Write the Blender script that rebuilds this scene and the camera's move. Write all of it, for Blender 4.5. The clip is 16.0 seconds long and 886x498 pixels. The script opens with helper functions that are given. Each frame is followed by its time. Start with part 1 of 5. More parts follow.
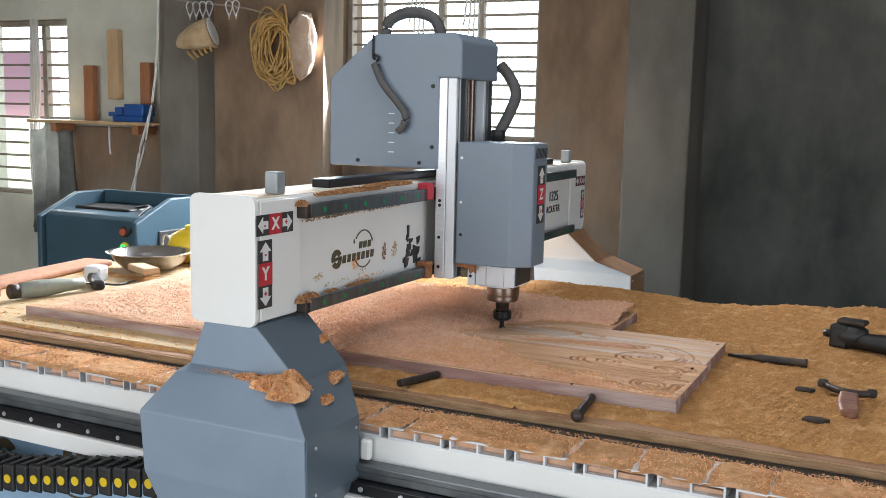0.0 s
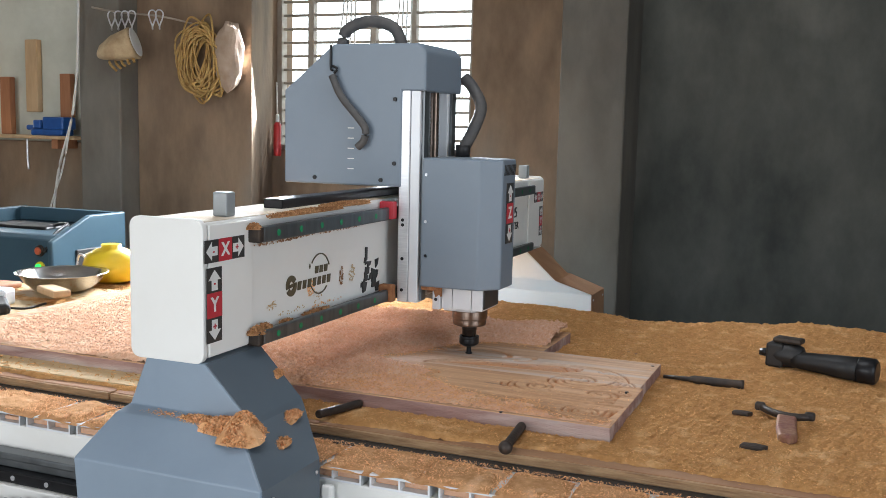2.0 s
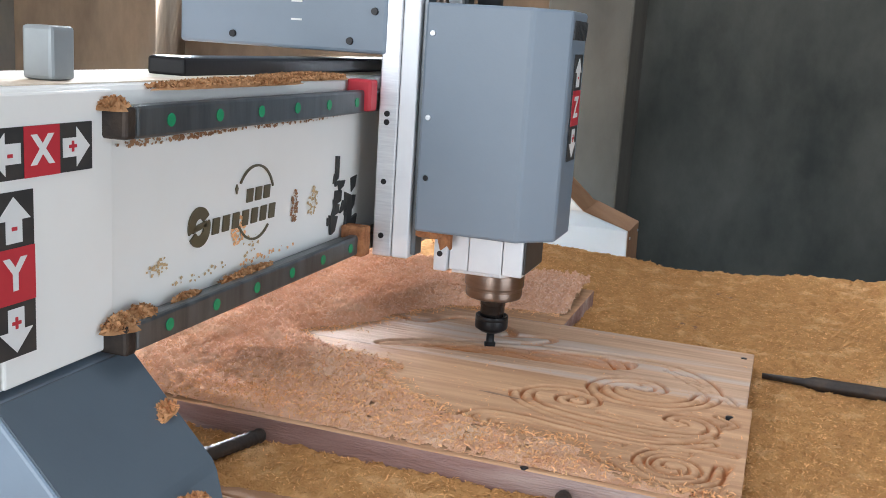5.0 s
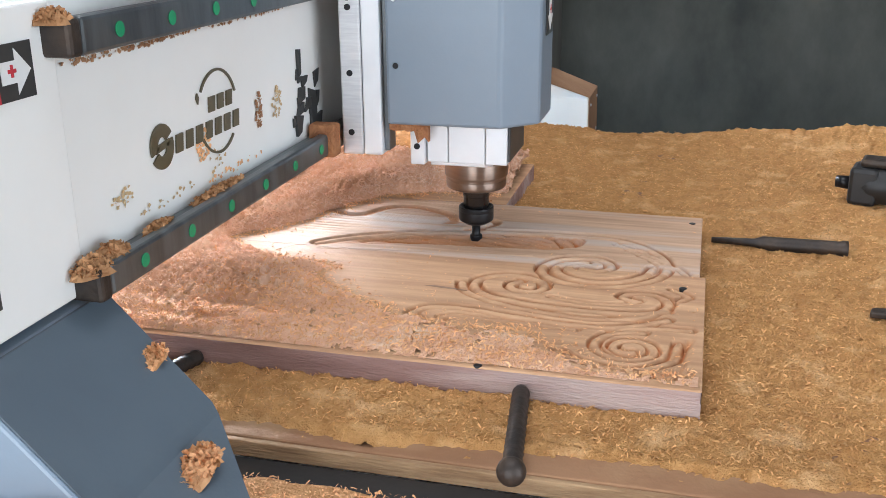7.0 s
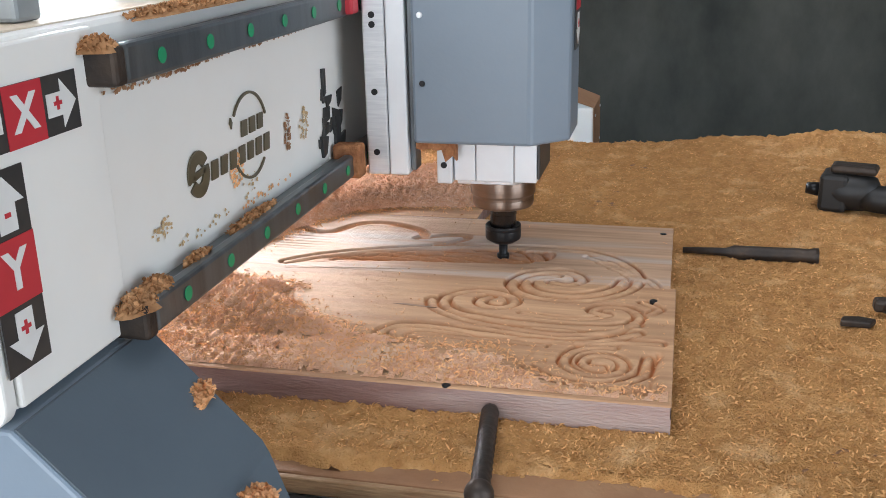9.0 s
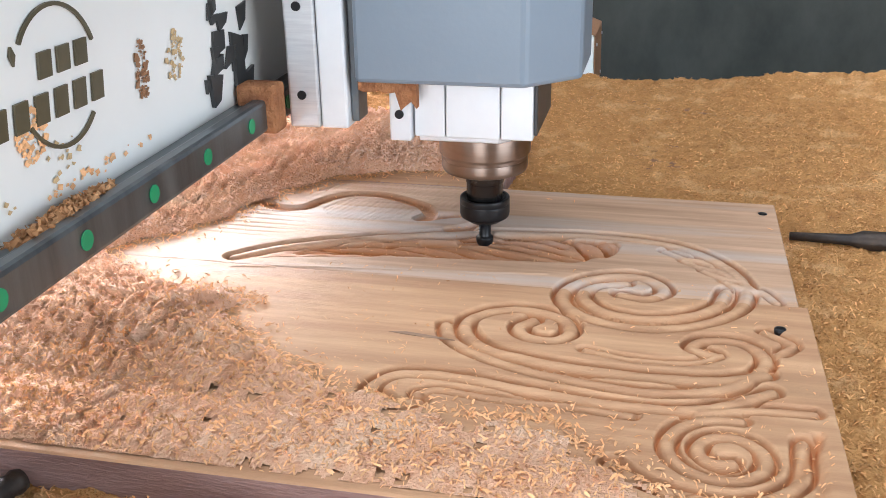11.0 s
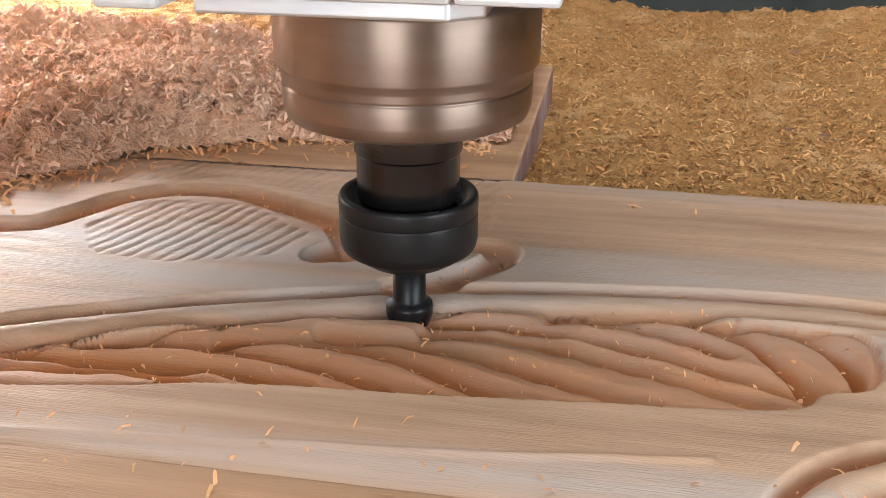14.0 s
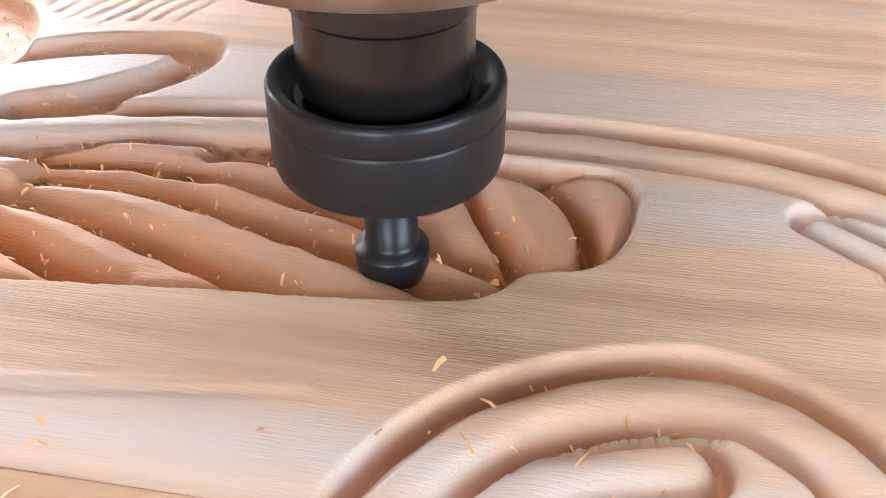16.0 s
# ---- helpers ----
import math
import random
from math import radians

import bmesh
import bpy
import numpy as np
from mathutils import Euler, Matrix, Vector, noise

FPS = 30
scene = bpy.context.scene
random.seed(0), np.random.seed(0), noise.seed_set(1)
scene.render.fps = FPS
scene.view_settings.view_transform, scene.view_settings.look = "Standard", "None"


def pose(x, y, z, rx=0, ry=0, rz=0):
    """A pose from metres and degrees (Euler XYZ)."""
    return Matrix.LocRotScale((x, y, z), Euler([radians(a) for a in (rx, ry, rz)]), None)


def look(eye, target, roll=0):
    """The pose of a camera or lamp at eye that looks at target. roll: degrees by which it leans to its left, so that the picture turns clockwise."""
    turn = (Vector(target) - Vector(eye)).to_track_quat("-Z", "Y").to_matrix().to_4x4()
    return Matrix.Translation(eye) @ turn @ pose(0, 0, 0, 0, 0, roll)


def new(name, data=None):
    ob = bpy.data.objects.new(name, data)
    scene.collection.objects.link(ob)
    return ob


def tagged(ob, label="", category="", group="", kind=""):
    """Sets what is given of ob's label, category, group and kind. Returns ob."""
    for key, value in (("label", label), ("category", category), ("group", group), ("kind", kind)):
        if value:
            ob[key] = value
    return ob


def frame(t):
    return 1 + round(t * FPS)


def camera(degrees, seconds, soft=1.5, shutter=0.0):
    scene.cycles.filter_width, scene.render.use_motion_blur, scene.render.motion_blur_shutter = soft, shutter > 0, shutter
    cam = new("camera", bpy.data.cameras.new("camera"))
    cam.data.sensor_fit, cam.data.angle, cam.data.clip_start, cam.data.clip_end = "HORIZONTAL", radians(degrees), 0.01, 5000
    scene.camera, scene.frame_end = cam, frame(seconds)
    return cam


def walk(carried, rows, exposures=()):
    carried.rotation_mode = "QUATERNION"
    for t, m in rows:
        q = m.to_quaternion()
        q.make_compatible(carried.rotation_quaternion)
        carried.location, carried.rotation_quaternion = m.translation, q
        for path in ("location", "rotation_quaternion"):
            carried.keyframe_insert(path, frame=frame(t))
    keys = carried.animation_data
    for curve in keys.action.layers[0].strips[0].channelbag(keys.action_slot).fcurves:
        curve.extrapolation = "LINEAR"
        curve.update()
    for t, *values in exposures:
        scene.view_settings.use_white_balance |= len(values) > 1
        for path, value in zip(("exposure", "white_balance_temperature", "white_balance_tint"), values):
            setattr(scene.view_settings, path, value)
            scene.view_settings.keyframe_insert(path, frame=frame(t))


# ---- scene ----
cam = camera(48.0, 16.0, soft=0.7)
PATH = [
    (0, (0.354, -1.638, 1.29), (-0.508, 0.146, 1.018), 1.3),
    (0.5, (0.353, -1.624, 1.287), (-0.519, 0.155, 1.016), 1.3),
    (1, (0.358, -1.607, 1.287), (-0.462, 0.196, 1.015), 1.2),
    (1.5, (0.358, -1.58, 1.291), (-0.414, 0.245, 1.021), 1.1),
    (2, (0.341, -1.535, 1.292), (-0.414, 0.301, 1.048), 1.3),
    (2.5, (0.29, -1.476, 1.281), (-0.435, 0.374, 1.048), 2.3),
    (3, (0.216, -1.4, 1.277), (-0.453, 0.463, 0.992), 3.1),
    (3.2, (0.184, -1.357, 1.273), (-0.47, 0.51, 0.982), 3.2),
    (5.3, (-0.004, -0.767, 1.186), (-0.605, 1.078, 0.703), 3.9),
    (5.5, (-0.005, -0.756, 1.19), (-0.527, 1.098, 0.651), 3.0),
    (6, (-0.003, -0.751, 1.195), (-0.443, 1.102, 0.584), 0.7),
    (6.5, (-0.006, -0.747, 1.192), (-0.454, 1.094, 0.55), -0.1),
    (7, (-0.012, -0.748, 1.193), (-0.493, 1.079, 0.537), -0.4),
    (7.5, (-0.01, -0.755, 1.199), (-0.496, 1.073, 0.549), -0.9),
    (8, (-0.009, -0.754, 1.199), (-0.493, 1.079, 0.561), -1.1),
    (8.5, (-0.005, -0.751, 1.202), (-0.483, 1.082, 0.56), -1.3),
    (9, (0.0, -0.734, 1.198), (-0.449, 1.107, 0.558), -1.3),
    (9.5, (0.006, -0.681, 1.174), (-0.449, 1.16, 0.539), -1.9),
    (9.7, (0.01, -0.655, 1.166), (-0.449, 1.184, 0.525), -2.0),
    (11.8, (-0.176, -0.231, 1.089), (-0.569, 1.551, 0.271), -0.2),
    (12, (-0.182, -0.192, 1.072), (-0.633, 1.586, 0.277), -1.4),
    (12.5, (-0.204, -0.115, 1.040), (-0.821, 1.631, 0.283), -2.8),
    (13, (-0.212, -0.042, 1.012), (-0.893, 1.658, 0.208), -3.5),
    (13.5, (-0.207, 0.030, 0.977), (-0.691, 1.820, 0.227), -0.7),
    (14, (-0.210, 0.088, 0.957), (-0.531, 1.898, 0.170), 0.4),
    (14.5, (-0.168, 0.135, 0.942), (-0.520, 1.932, 0.137), -0.4),
    (15, (-0.142, 0.175, 0.931), (-0.518, 1.950, 0.089), -1.2),
    (15.5, (-0.135, 0.181, 0.931), (-0.494, 1.869, -0.079), -1.4),
    (16, (-0.140, 0.181, 0.934), (-0.424, 1.761, -0.259), 0.2),
]
walk(cam, [(t, look(eye, target, roll)) for t, eye, target, roll in PATH],
     exposures=[(0, 0.02, 6150, 10), (3.2, 0.07, 6150, 10), (5.3, 0.54, 5950, 10), (6, 0.72, 5950, 10), (6.5, 0.77, 5950, 10), (7, 0.75, 5950, 10), (8, 0.58, 6050, 10), (9, 0.45, 6050, 10), (9.7, 0.50, 6050, 10),
                (11.8, 1.09, 5850, 10), (13, 1.04, 6000, 10), (14, 0.87, 6250, 10), (15, 1.34, 6150, 10), (15.5, 1.66, 5850, 10), (16, 1.78, 5750, 10)])

# ---- world, sun, large lights ----
world = bpy.data.worlds.new("sky")
scene.world = world
world.use_nodes = True
_sky = world.node_tree.nodes.new("ShaderNodeTexSky")
_sky.sky_type, _sky.sun_disc = "NISHITA", False
_sky.sun_elevation, _sky.sun_rotation = radians(48), radians(-25)
_bg = world.node_tree.nodes["Background"]
world.node_tree.links.new(_sky.outputs[0], _bg.inputs[0])
_bg.inputs[1].default_value = 0.12
sun = new("sun", bpy.data.lights.new("sun", "SUN"))
sun.data.energy, sun.data.angle, sun.data.color = 3.0, radians(0.6), (1, 0.95, 0.88)
sun.matrix_world = look((1.5, 6, 7), (0, 0, 0))


def opening_light(name, eye, target, w, hgt, watts, color):
    lamp = new(name, bpy.data.lights.new(name, "AREA"))
    lamp.data.shape, lamp.data.size, lamp.data.size_y = "RECTANGLE", w, hgt
    lamp.data.energy, lamp.data.color = watts, color
    lamp.matrix_world = look(eye, target)
    return lamp


opening_light("doorway_daylight", (-1.3, -4.05, 1.35), (-1.0, 0, 0.9), 3.6, 2.5, 100, (1.0, 0.985, 0.96))
# Added to brighten the beam's front face; its east opening is unseen.
opening_light("assumed_east_daylight", (3.15, -1.7, 1.4), (-0.6, 0.2, 0.9), 2.4, 2.4, 58, (0.94, 0.975, 1.0))
# Added fill from above; no roof opening is known here.
opening_light("added_overhead_fill", (-0.4, 0.1, 2.98), (-0.4, 0.1, 0), 1.6, 0.9, 16, (1.0, 0.97, 0.93))
_win = opening_light("window_daylight", (-1.80, 2.31, 1.70), (-1.5, 0, 0.7), 0.95, 0.85, 108, (0.94, 0.975, 1.0))
_win.data.spread = radians(125)
opening_light("side_window_daylight", (-4.19, 2.30, 1.26), (-4.19, 0, 1.1), 0.7, 0.9, 40, (1.0, 0.97, 0.93))
scene.view_settings.exposure = 0.0

# ---- materials ----


def mat(name, c1, c2=None, scale=8.0, rough=0.5, metal=0.0, bump=0.0, fine=120.0, rough2=None, stretch=None, coat=0.0, third=None, spec=0.5, random=0.0, fresh=None):
    m = bpy.data.materials.new(name)
    m.use_nodes = True
    nt = m.node_tree
    p = nt.nodes["Principled BSDF"]
    p.inputs["Roughness"].default_value, p.inputs["Metallic"].default_value = rough, metal
    p.inputs["Coat Weight"].default_value = coat
    p.inputs["Specular IOR Level"].default_value = spec
    c2 = c2 or tuple(v * 0.8 for v in c1)
    tc = nt.nodes.new("ShaderNodeTexCoord")
    mp = nt.nodes.new("ShaderNodeMapping")
    nt.links.new(tc.outputs["Object"], mp.inputs[0])
    if stretch:
        mp.inputs["Scale"].default_value = stretch
    n1 = nt.nodes.new("ShaderNodeTexNoise")
    n1.inputs["Scale"].default_value, n1.inputs["Detail"].default_value, n1.inputs["Roughness"].default_value = scale, 8, 0.62
    nt.links.new(mp.outputs[0], n1.inputs["Vector"])
    ramp = nt.nodes.new("ShaderNodeValToRGB")
    ramp.color_ramp.elements[0].position, ramp.color_ramp.elements[1].position = 0.34, 0.66
    ramp.color_ramp.elements[0].color, ramp.color_ramp.elements[1].color = (*c2, 1), (*c1, 1)
    nt.links.new(n1.outputs[0], ramp.inputs[0])
    color = ramp.outputs[0]
    n2 = nt.nodes.new("ShaderNodeTexNoise")
    n2.inputs["Scale"].default_value, n2.inputs["Detail"].default_value = fine, 5
    nt.links.new(mp.outputs[0], n2.inputs["Vector"])
    if third:
        n3 = nt.nodes.new("ShaderNodeTexNoise")
        n3.inputs["Scale"].default_value, n3.inputs["Detail"].default_value = scale * 0.37, 9
        nt.links.new(mp.outputs[0], n3.inputs["Vector"])
        r3 = nt.nodes.new("ShaderNodeValToRGB")
        r3.color_ramp.elements[0].position, r3.color_ramp.elements[1].position = third[1], min(third[1] + 0.14, 1)
        nt.links.new(n3.outputs[0], r3.inputs[0])
        mx = nt.nodes.new("ShaderNodeMixRGB")
        mx.inputs[2].default_value = (*third[0], 1)
        nt.links.new(r3.outputs[0], mx.inputs[0])
        nt.links.new(color, mx.inputs[1])
        color = mx.outputs[0]
    if random:
        gi = nt.nodes.new("ShaderNodeNewGeometry")
        mr = nt.nodes.new("ShaderNodeMapRange")
        mr.inputs[3].default_value, mr.inputs[4].default_value = 1 - random, 1 + random
        nt.links.new(gi.outputs["Random Per Island"], mr.inputs[0])
        mv = nt.nodes.new("ShaderNodeMixRGB")
        mv.blend_type, mv.inputs[0].default_value = "MULTIPLY", 1.0
        nt.links.new(color, mv.inputs[1])
        nt.links.new(mr.outputs[0], mv.inputs[2])
        color = mv.outputs[0]
    # Reddish cut wood, with crease shade painted in where the cut is deep.
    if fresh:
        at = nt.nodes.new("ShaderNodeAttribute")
        at.attribute_name = "cut_red_and_shade"
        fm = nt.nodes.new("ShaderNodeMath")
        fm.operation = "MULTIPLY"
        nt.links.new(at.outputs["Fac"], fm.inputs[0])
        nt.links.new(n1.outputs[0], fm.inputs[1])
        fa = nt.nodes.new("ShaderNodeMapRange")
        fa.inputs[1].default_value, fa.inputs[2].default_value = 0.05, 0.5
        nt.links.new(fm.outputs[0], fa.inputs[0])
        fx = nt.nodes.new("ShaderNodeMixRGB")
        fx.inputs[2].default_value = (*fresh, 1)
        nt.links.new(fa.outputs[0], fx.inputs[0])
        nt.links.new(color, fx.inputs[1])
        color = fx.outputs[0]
    nt.links.new(color, p.inputs["Base Color"])
    if rough2 is not None:
        mr = nt.nodes.new("ShaderNodeMapRange")
        mr.inputs[1].default_value, mr.inputs[2].default_value = 0.35, 0.65
        mr.inputs[3].default_value, mr.inputs[4].default_value = rough, rough2
        nt.links.new(n1.outputs[0], mr.inputs[0])
        nt.links.new(mr.outputs[0], p.inputs["Roughness"])
    if bump:
        b = nt.nodes.new("ShaderNodeBump")
        b.inputs["Strength"].default_value, b.inputs["Distance"].default_value = bump, 0.004
        nt.links.new(n2.outputs[0], b.inputs["Height"])
        nt.links.new(b.outputs[0], p.inputs["Normal"])
    return m


def glow(name, color, strength):
    m = bpy.data.materials.new(name)
    m.use_nodes = True
    p = m.node_tree.nodes["Principled BSDF"]
    p.inputs["Base Color"].default_value = (*color, 1)
    p.inputs["Emission Color"].default_value = (*color, 1)
    p.inputs["Emission Strength"].default_value = strength
    return m


BLUE_GREY = mat("blue_grey_paint", (0.205, 0.252, 0.305), (0.182, 0.225, 0.275), 5, 0.36, 0, 0.04, 300, 0.46, third=((0.33, 0.33, 0.32), 0.74))
DARK_GREY = mat("dark_grey_leg_side", (0.105, 0.135, 0.162), (0.09, 0.115, 0.14), 6, 0.34, 0, 0.04, 300, 0.44, third=((0.22, 0.19, 0.16), 0.70))
WHITE = mat("white_paint", (0.86, 0.86, 0.83), (0.82, 0.81, 0.77), 4, 0.38, 0, 0.03, 200, 0.5, third=((0.70, 0.62, 0.50), 0.72))
ALU = mat("brushed_aluminium", (0.74, 0.75, 0.77), (0.62, 0.63, 0.66), 30, 0.34, 0.85, 0.03, 300, 0.45, stretch=(1, 1, 12))
ALU_WHITE = mat("anodised_aluminium", (0.80, 0.82, 0.84), (0.72, 0.74, 0.77), 10, 0.4, 0.25, 0.02, 300, 0.5)
STEEL = mat("turned_steel", (0.35, 0.27, 0.22), (0.28, 0.21, 0.17), 14, 0.38, 1.0, 0.015, 300, 0.44, stretch=(1, 1, 9))
_p = STEEL.node_tree.nodes["Principled BSDF"]
_tan = STEEL.node_tree.nodes.new("ShaderNodeTangent")
_tan.direction_type, _tan.axis = "RADIAL", "Z"
STEEL.node_tree.links.new(_tan.outputs[0], _p.inputs["Tangent"])
_p.inputs["Anisotropic"].default_value, _p.inputs["Anisotropic Rotation"].default_value = 0.8, 0.25
RAIL_STEEL = mat("linear_rail_steel", (0.20, 0.22, 0.23), (0.12, 0.13, 0.14), 9, 0.30, 0.8, 0.03, 200, 0.48, stretch=(1, 6, 1))
BLACK = mat("black_oxide_steel", (0.013, 0.013, 0.015), (0.009, 0.009, 0.010), 30, 0.30, 0.0, 0.03, 200, 0.42, spec=0.32)
SHAFT = mat("dark_ground_steel", (0.10, 0.092, 0.09), (0.06, 0.056, 0.055), 20, 0.24, 0.9, 0.02, 200, 0.34)
RUBBER = mat("black_rubber", (0.012, 0.012, 0.013), (0.022, 0.021, 0.020), 20, 0.5, 0, 0.08, 90)
HOSE = mat("dusty_ribbed_hose", (0.05, 0.05, 0.053), (0.10, 0.092, 0.085), 22, 0.6, 0, 0.1, 150)
IRON = mat("dusty_forged_iron", (0.035, 0.030, 0.028), (0.075, 0.055, 0.042), 35, 0.5, 0.5, 0.25, 160)
RED = mat("label_red", (0.52, 0.035, 0.05), (0.47, 0.03, 0.045), 20, 0.4)
LABEL_BLACK = mat("label_black", (0.028, 0.03, 0.032), (0.05, 0.048, 0.045), 25, 0.45)
LABEL_WHITE = mat("label_white", (0.76, 0.77, 0.76), (0.70, 0.70, 0.68), 25, 0.45)
LOGO = mat("olive_bronze_ink", (0.085, 0.068, 0.035), (0.11, 0.09, 0.05), 40, 0.42)
GREEN = mat("green_rail_cap", (0.02, 0.30, 0.12), (0.015, 0.24, 0.1), 30, 0.45)
YELLOW = mat("yellow_plastic", (0.75, 0.55, 0.02), (0.68, 0.47, 0.02), 14, 0.38)
TEAL = mat("teal_cabinet_paint", (0.042, 0.088, 0.12), (0.034, 0.072, 0.10), 5, 0.42, 0, 0.04, 200, 0.5, third=((0.13, 0.14, 0.14), 0.72))
CABINET_BLUE = mat("light_blue_panel_paint", (0.33, 0.49, 0.66), (0.29, 0.44, 0.60), 4, 0.35, 0, 0.02, 200, 0.45)
DUST = mat("tan_sawdust", (0.66, 0.365, 0.145), (0.49, 0.25, 0.088), 55, 0.95, 0, 1.0, 520, third=((0.78, 0.49, 0.24), 0.55), spec=0.1)
PINK_DUST = mat("reddish_fresh_sawdust", (0.86, 0.56, 0.385), (0.76, 0.43, 0.265), 60, 0.95, 0, 1.0, 520, third=((0.88, 0.63, 0.45), 0.55), spec=0.1)
TAN_CHIP = mat("tan_wood_flake", (0.76, 0.45, 0.195), (0.54, 0.28, 0.105), 30, 0.85, 0, 0.2, 300, random=0.34, spec=0.15)
PINK_CHIP = mat("reddish_wood_flake", (0.90, 0.65, 0.50), (0.84, 0.53, 0.36), 30, 0.85, 0, 0.2, 300, random=0.12, spec=0.15)
ORANGE_CHIP = mat("orange_wood_flake", (0.89, 0.545, 0.29), (0.78, 0.42, 0.195), 30, 0.85, 0, 0.2, 300, random=0.2, spec=0.15)
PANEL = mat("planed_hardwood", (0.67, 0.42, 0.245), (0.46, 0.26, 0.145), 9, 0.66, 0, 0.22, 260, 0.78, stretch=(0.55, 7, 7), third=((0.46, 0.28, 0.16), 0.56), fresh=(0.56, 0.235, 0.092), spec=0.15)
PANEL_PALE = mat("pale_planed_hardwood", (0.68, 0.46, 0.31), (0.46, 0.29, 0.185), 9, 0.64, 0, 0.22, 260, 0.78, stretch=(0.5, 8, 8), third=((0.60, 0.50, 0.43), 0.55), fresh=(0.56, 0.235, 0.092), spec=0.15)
PANEL_EDGE = mat("reddish_sawn_edge", (0.42, 0.265, 0.235), (0.26, 0.145, 0.125), 9, 0.6, 0, 0.7, 120, stretch=(0.7, 5, 5), third=((0.56, 0.46, 0.42), 0.50))
MDF = mat("dusty_fibreboard", (0.36, 0.195, 0.10), (0.27, 0.135, 0.065), 12, 0.8, 0, 0.3, 160, third=((0.44, 0.28, 0.15), 0.6))
PLY = mat("raw_board_edge", (0.46, 0.30, 0.16), (0.24, 0.135, 0.065), 26, 0.8, 0, 0.5, 90, stretch=(0.6, 3, 6))
CARPET_STRIP = mat("pale_yellow_board", (0.60, 0.44, 0.24), (0.50, 0.35, 0.18), 7, 0.7, 0, 0.2, 120, stretch=(0.6, 5, 5))
PLASTER = mat("mottled_cement_render", (0.225, 0.205, 0.172), (0.13, 0.115, 0.095), 3.2, 0.88, 0, 0.5, 26, stretch=(1, 1, 0.5), third=((0.36, 0.345, 0.31), 0.57))
PLASTER_BROWN = mat("brown_stained_render", (0.30, 0.205, 0.13), (0.125, 0.083, 0.053), 3.4, 0.88, 0, 0.6, 26, stretch=(1, 1, 0.42), third=((0.28, 0.245, 0.195), 0.52))
PLASTER_DARK = mat("dark_grey_render", (0.090, 0.090, 0.077), (0.030, 0.033, 0.029), 2.6, 0.78, 0, 0.6, 26, stretch=(1, 1, 0.6), third=((0.20, 0.19, 0.165), 0.52), spec=0.25)
PLASTER_LIGHT = mat("pale_green_grey_render", (0.68, 0.69, 0.60), (0.52, 0.52, 0.44), 2.2, 0.88, 0, 0.4, 26, third=((0.60, 0.56, 0.46), 0.6))
CONCRETE = mat("dusty_concrete_floor", (0.28, 0.25, 0.21), (0.20, 0.17, 0.14), 2.5, 0.9, 0, 0.4, 40)
CEILING = mat("grey_ceiling_sheet", (0.35, 0.34, 0.32), (0.28, 0.27, 0.25), 2, 0.9)
BAR = mat("painted_window_bar", (0.34, 0.30, 0.25), (0.25, 0.20, 0.16), 12, 0.6)
PINE = mat("pale_pine_offcut", (0.60, 0.42, 0.24), (0.50, 0.33, 0.18), 8, 0.7, 0, 0.2, 120, stretch=(4, 4, 0.6))
REDWOOD = mat("reddish_wood_block", (0.42, 0.19, 0.09), (0.33, 0.135, 0.06), 9, 0.7, 0, 0.2, 120, stretch=(4, 4, 0.6))
VICE = mat("blue_enamel", (0.02, 0.10, 0.36), (0.015, 0.075, 0.28), 20, 0.4)
CLOTH = mat("grey_hanging_cloth", (0.23, 0.235, 0.225), (0.16, 0.165, 0.155), 14, 0.95, 0, 0.4, 200)
ROPE = mat("straw_rope", (0.50, 0.32, 0.11), (0.38, 0.22, 0.07), 25, 0.85, 0, 0.3, 200)
BAG = mat("dusty_white_plastic_bag", (0.44, 0.34, 0.26), (0.32, 0.22, 0.15), 12, 0.6, 0, 0.3, 60)
CABLE = mat("white_cable_sheath", (0.72, 0.70, 0.66), (0.62, 0.60, 0.55), 20, 0.5)
SIGN_RED = mat("red_can_paint", (0.55, 0.03, 0.03), (0.45, 0.025, 0.025), 15, 0.35)
GRINDER = mat("grey_green_tool_casing", (0.27, 0.29, 0.24), (0.21, 0.225, 0.19), 16, 0.5)
LAMP_GREEN = glow("lit_green_button", (0.05, 0.9, 0.15), 1.2)
BUTTON_RED = mat("orange_red_button", (0.55, 0.12, 0.05), (0.5, 0.1, 0.04), 20, 0.4)
# Outdoor backdrops emit their own light in place of daylight falling on them.
OUTSIDE = glow("bright_outdoor_haze", (0.93, 1.0, 0.98), 4.0)
OUTSIDE_GREEN = glow("glowing_foliage_backdrop", (0.80, 0.92, 0.66), 1.25)
OUTSIDE_PINK = glow("glowing_pink_backdrop", (0.60, 0.36, 0.42), 0.55)
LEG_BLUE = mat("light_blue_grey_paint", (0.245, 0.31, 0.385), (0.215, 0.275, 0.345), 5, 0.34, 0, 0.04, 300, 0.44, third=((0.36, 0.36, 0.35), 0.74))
RAIL_CHIP = mat("brown_rail_dust", (0.56, 0.32, 0.16), (0.36, 0.18, 0.08), 40, 0.9, 0, 0.2, 300, random=0.3, spec=0.1)
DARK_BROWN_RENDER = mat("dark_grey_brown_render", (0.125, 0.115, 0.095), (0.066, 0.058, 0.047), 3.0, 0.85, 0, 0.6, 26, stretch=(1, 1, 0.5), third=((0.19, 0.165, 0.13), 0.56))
CRUST = mat("orange_caked_dust", (0.70, 0.40, 0.20), (0.50, 0.26, 0.11), 70, 0.95, 0, 1.0, 420, third=((0.78, 0.50, 0.30), 0.56), spec=0.1)
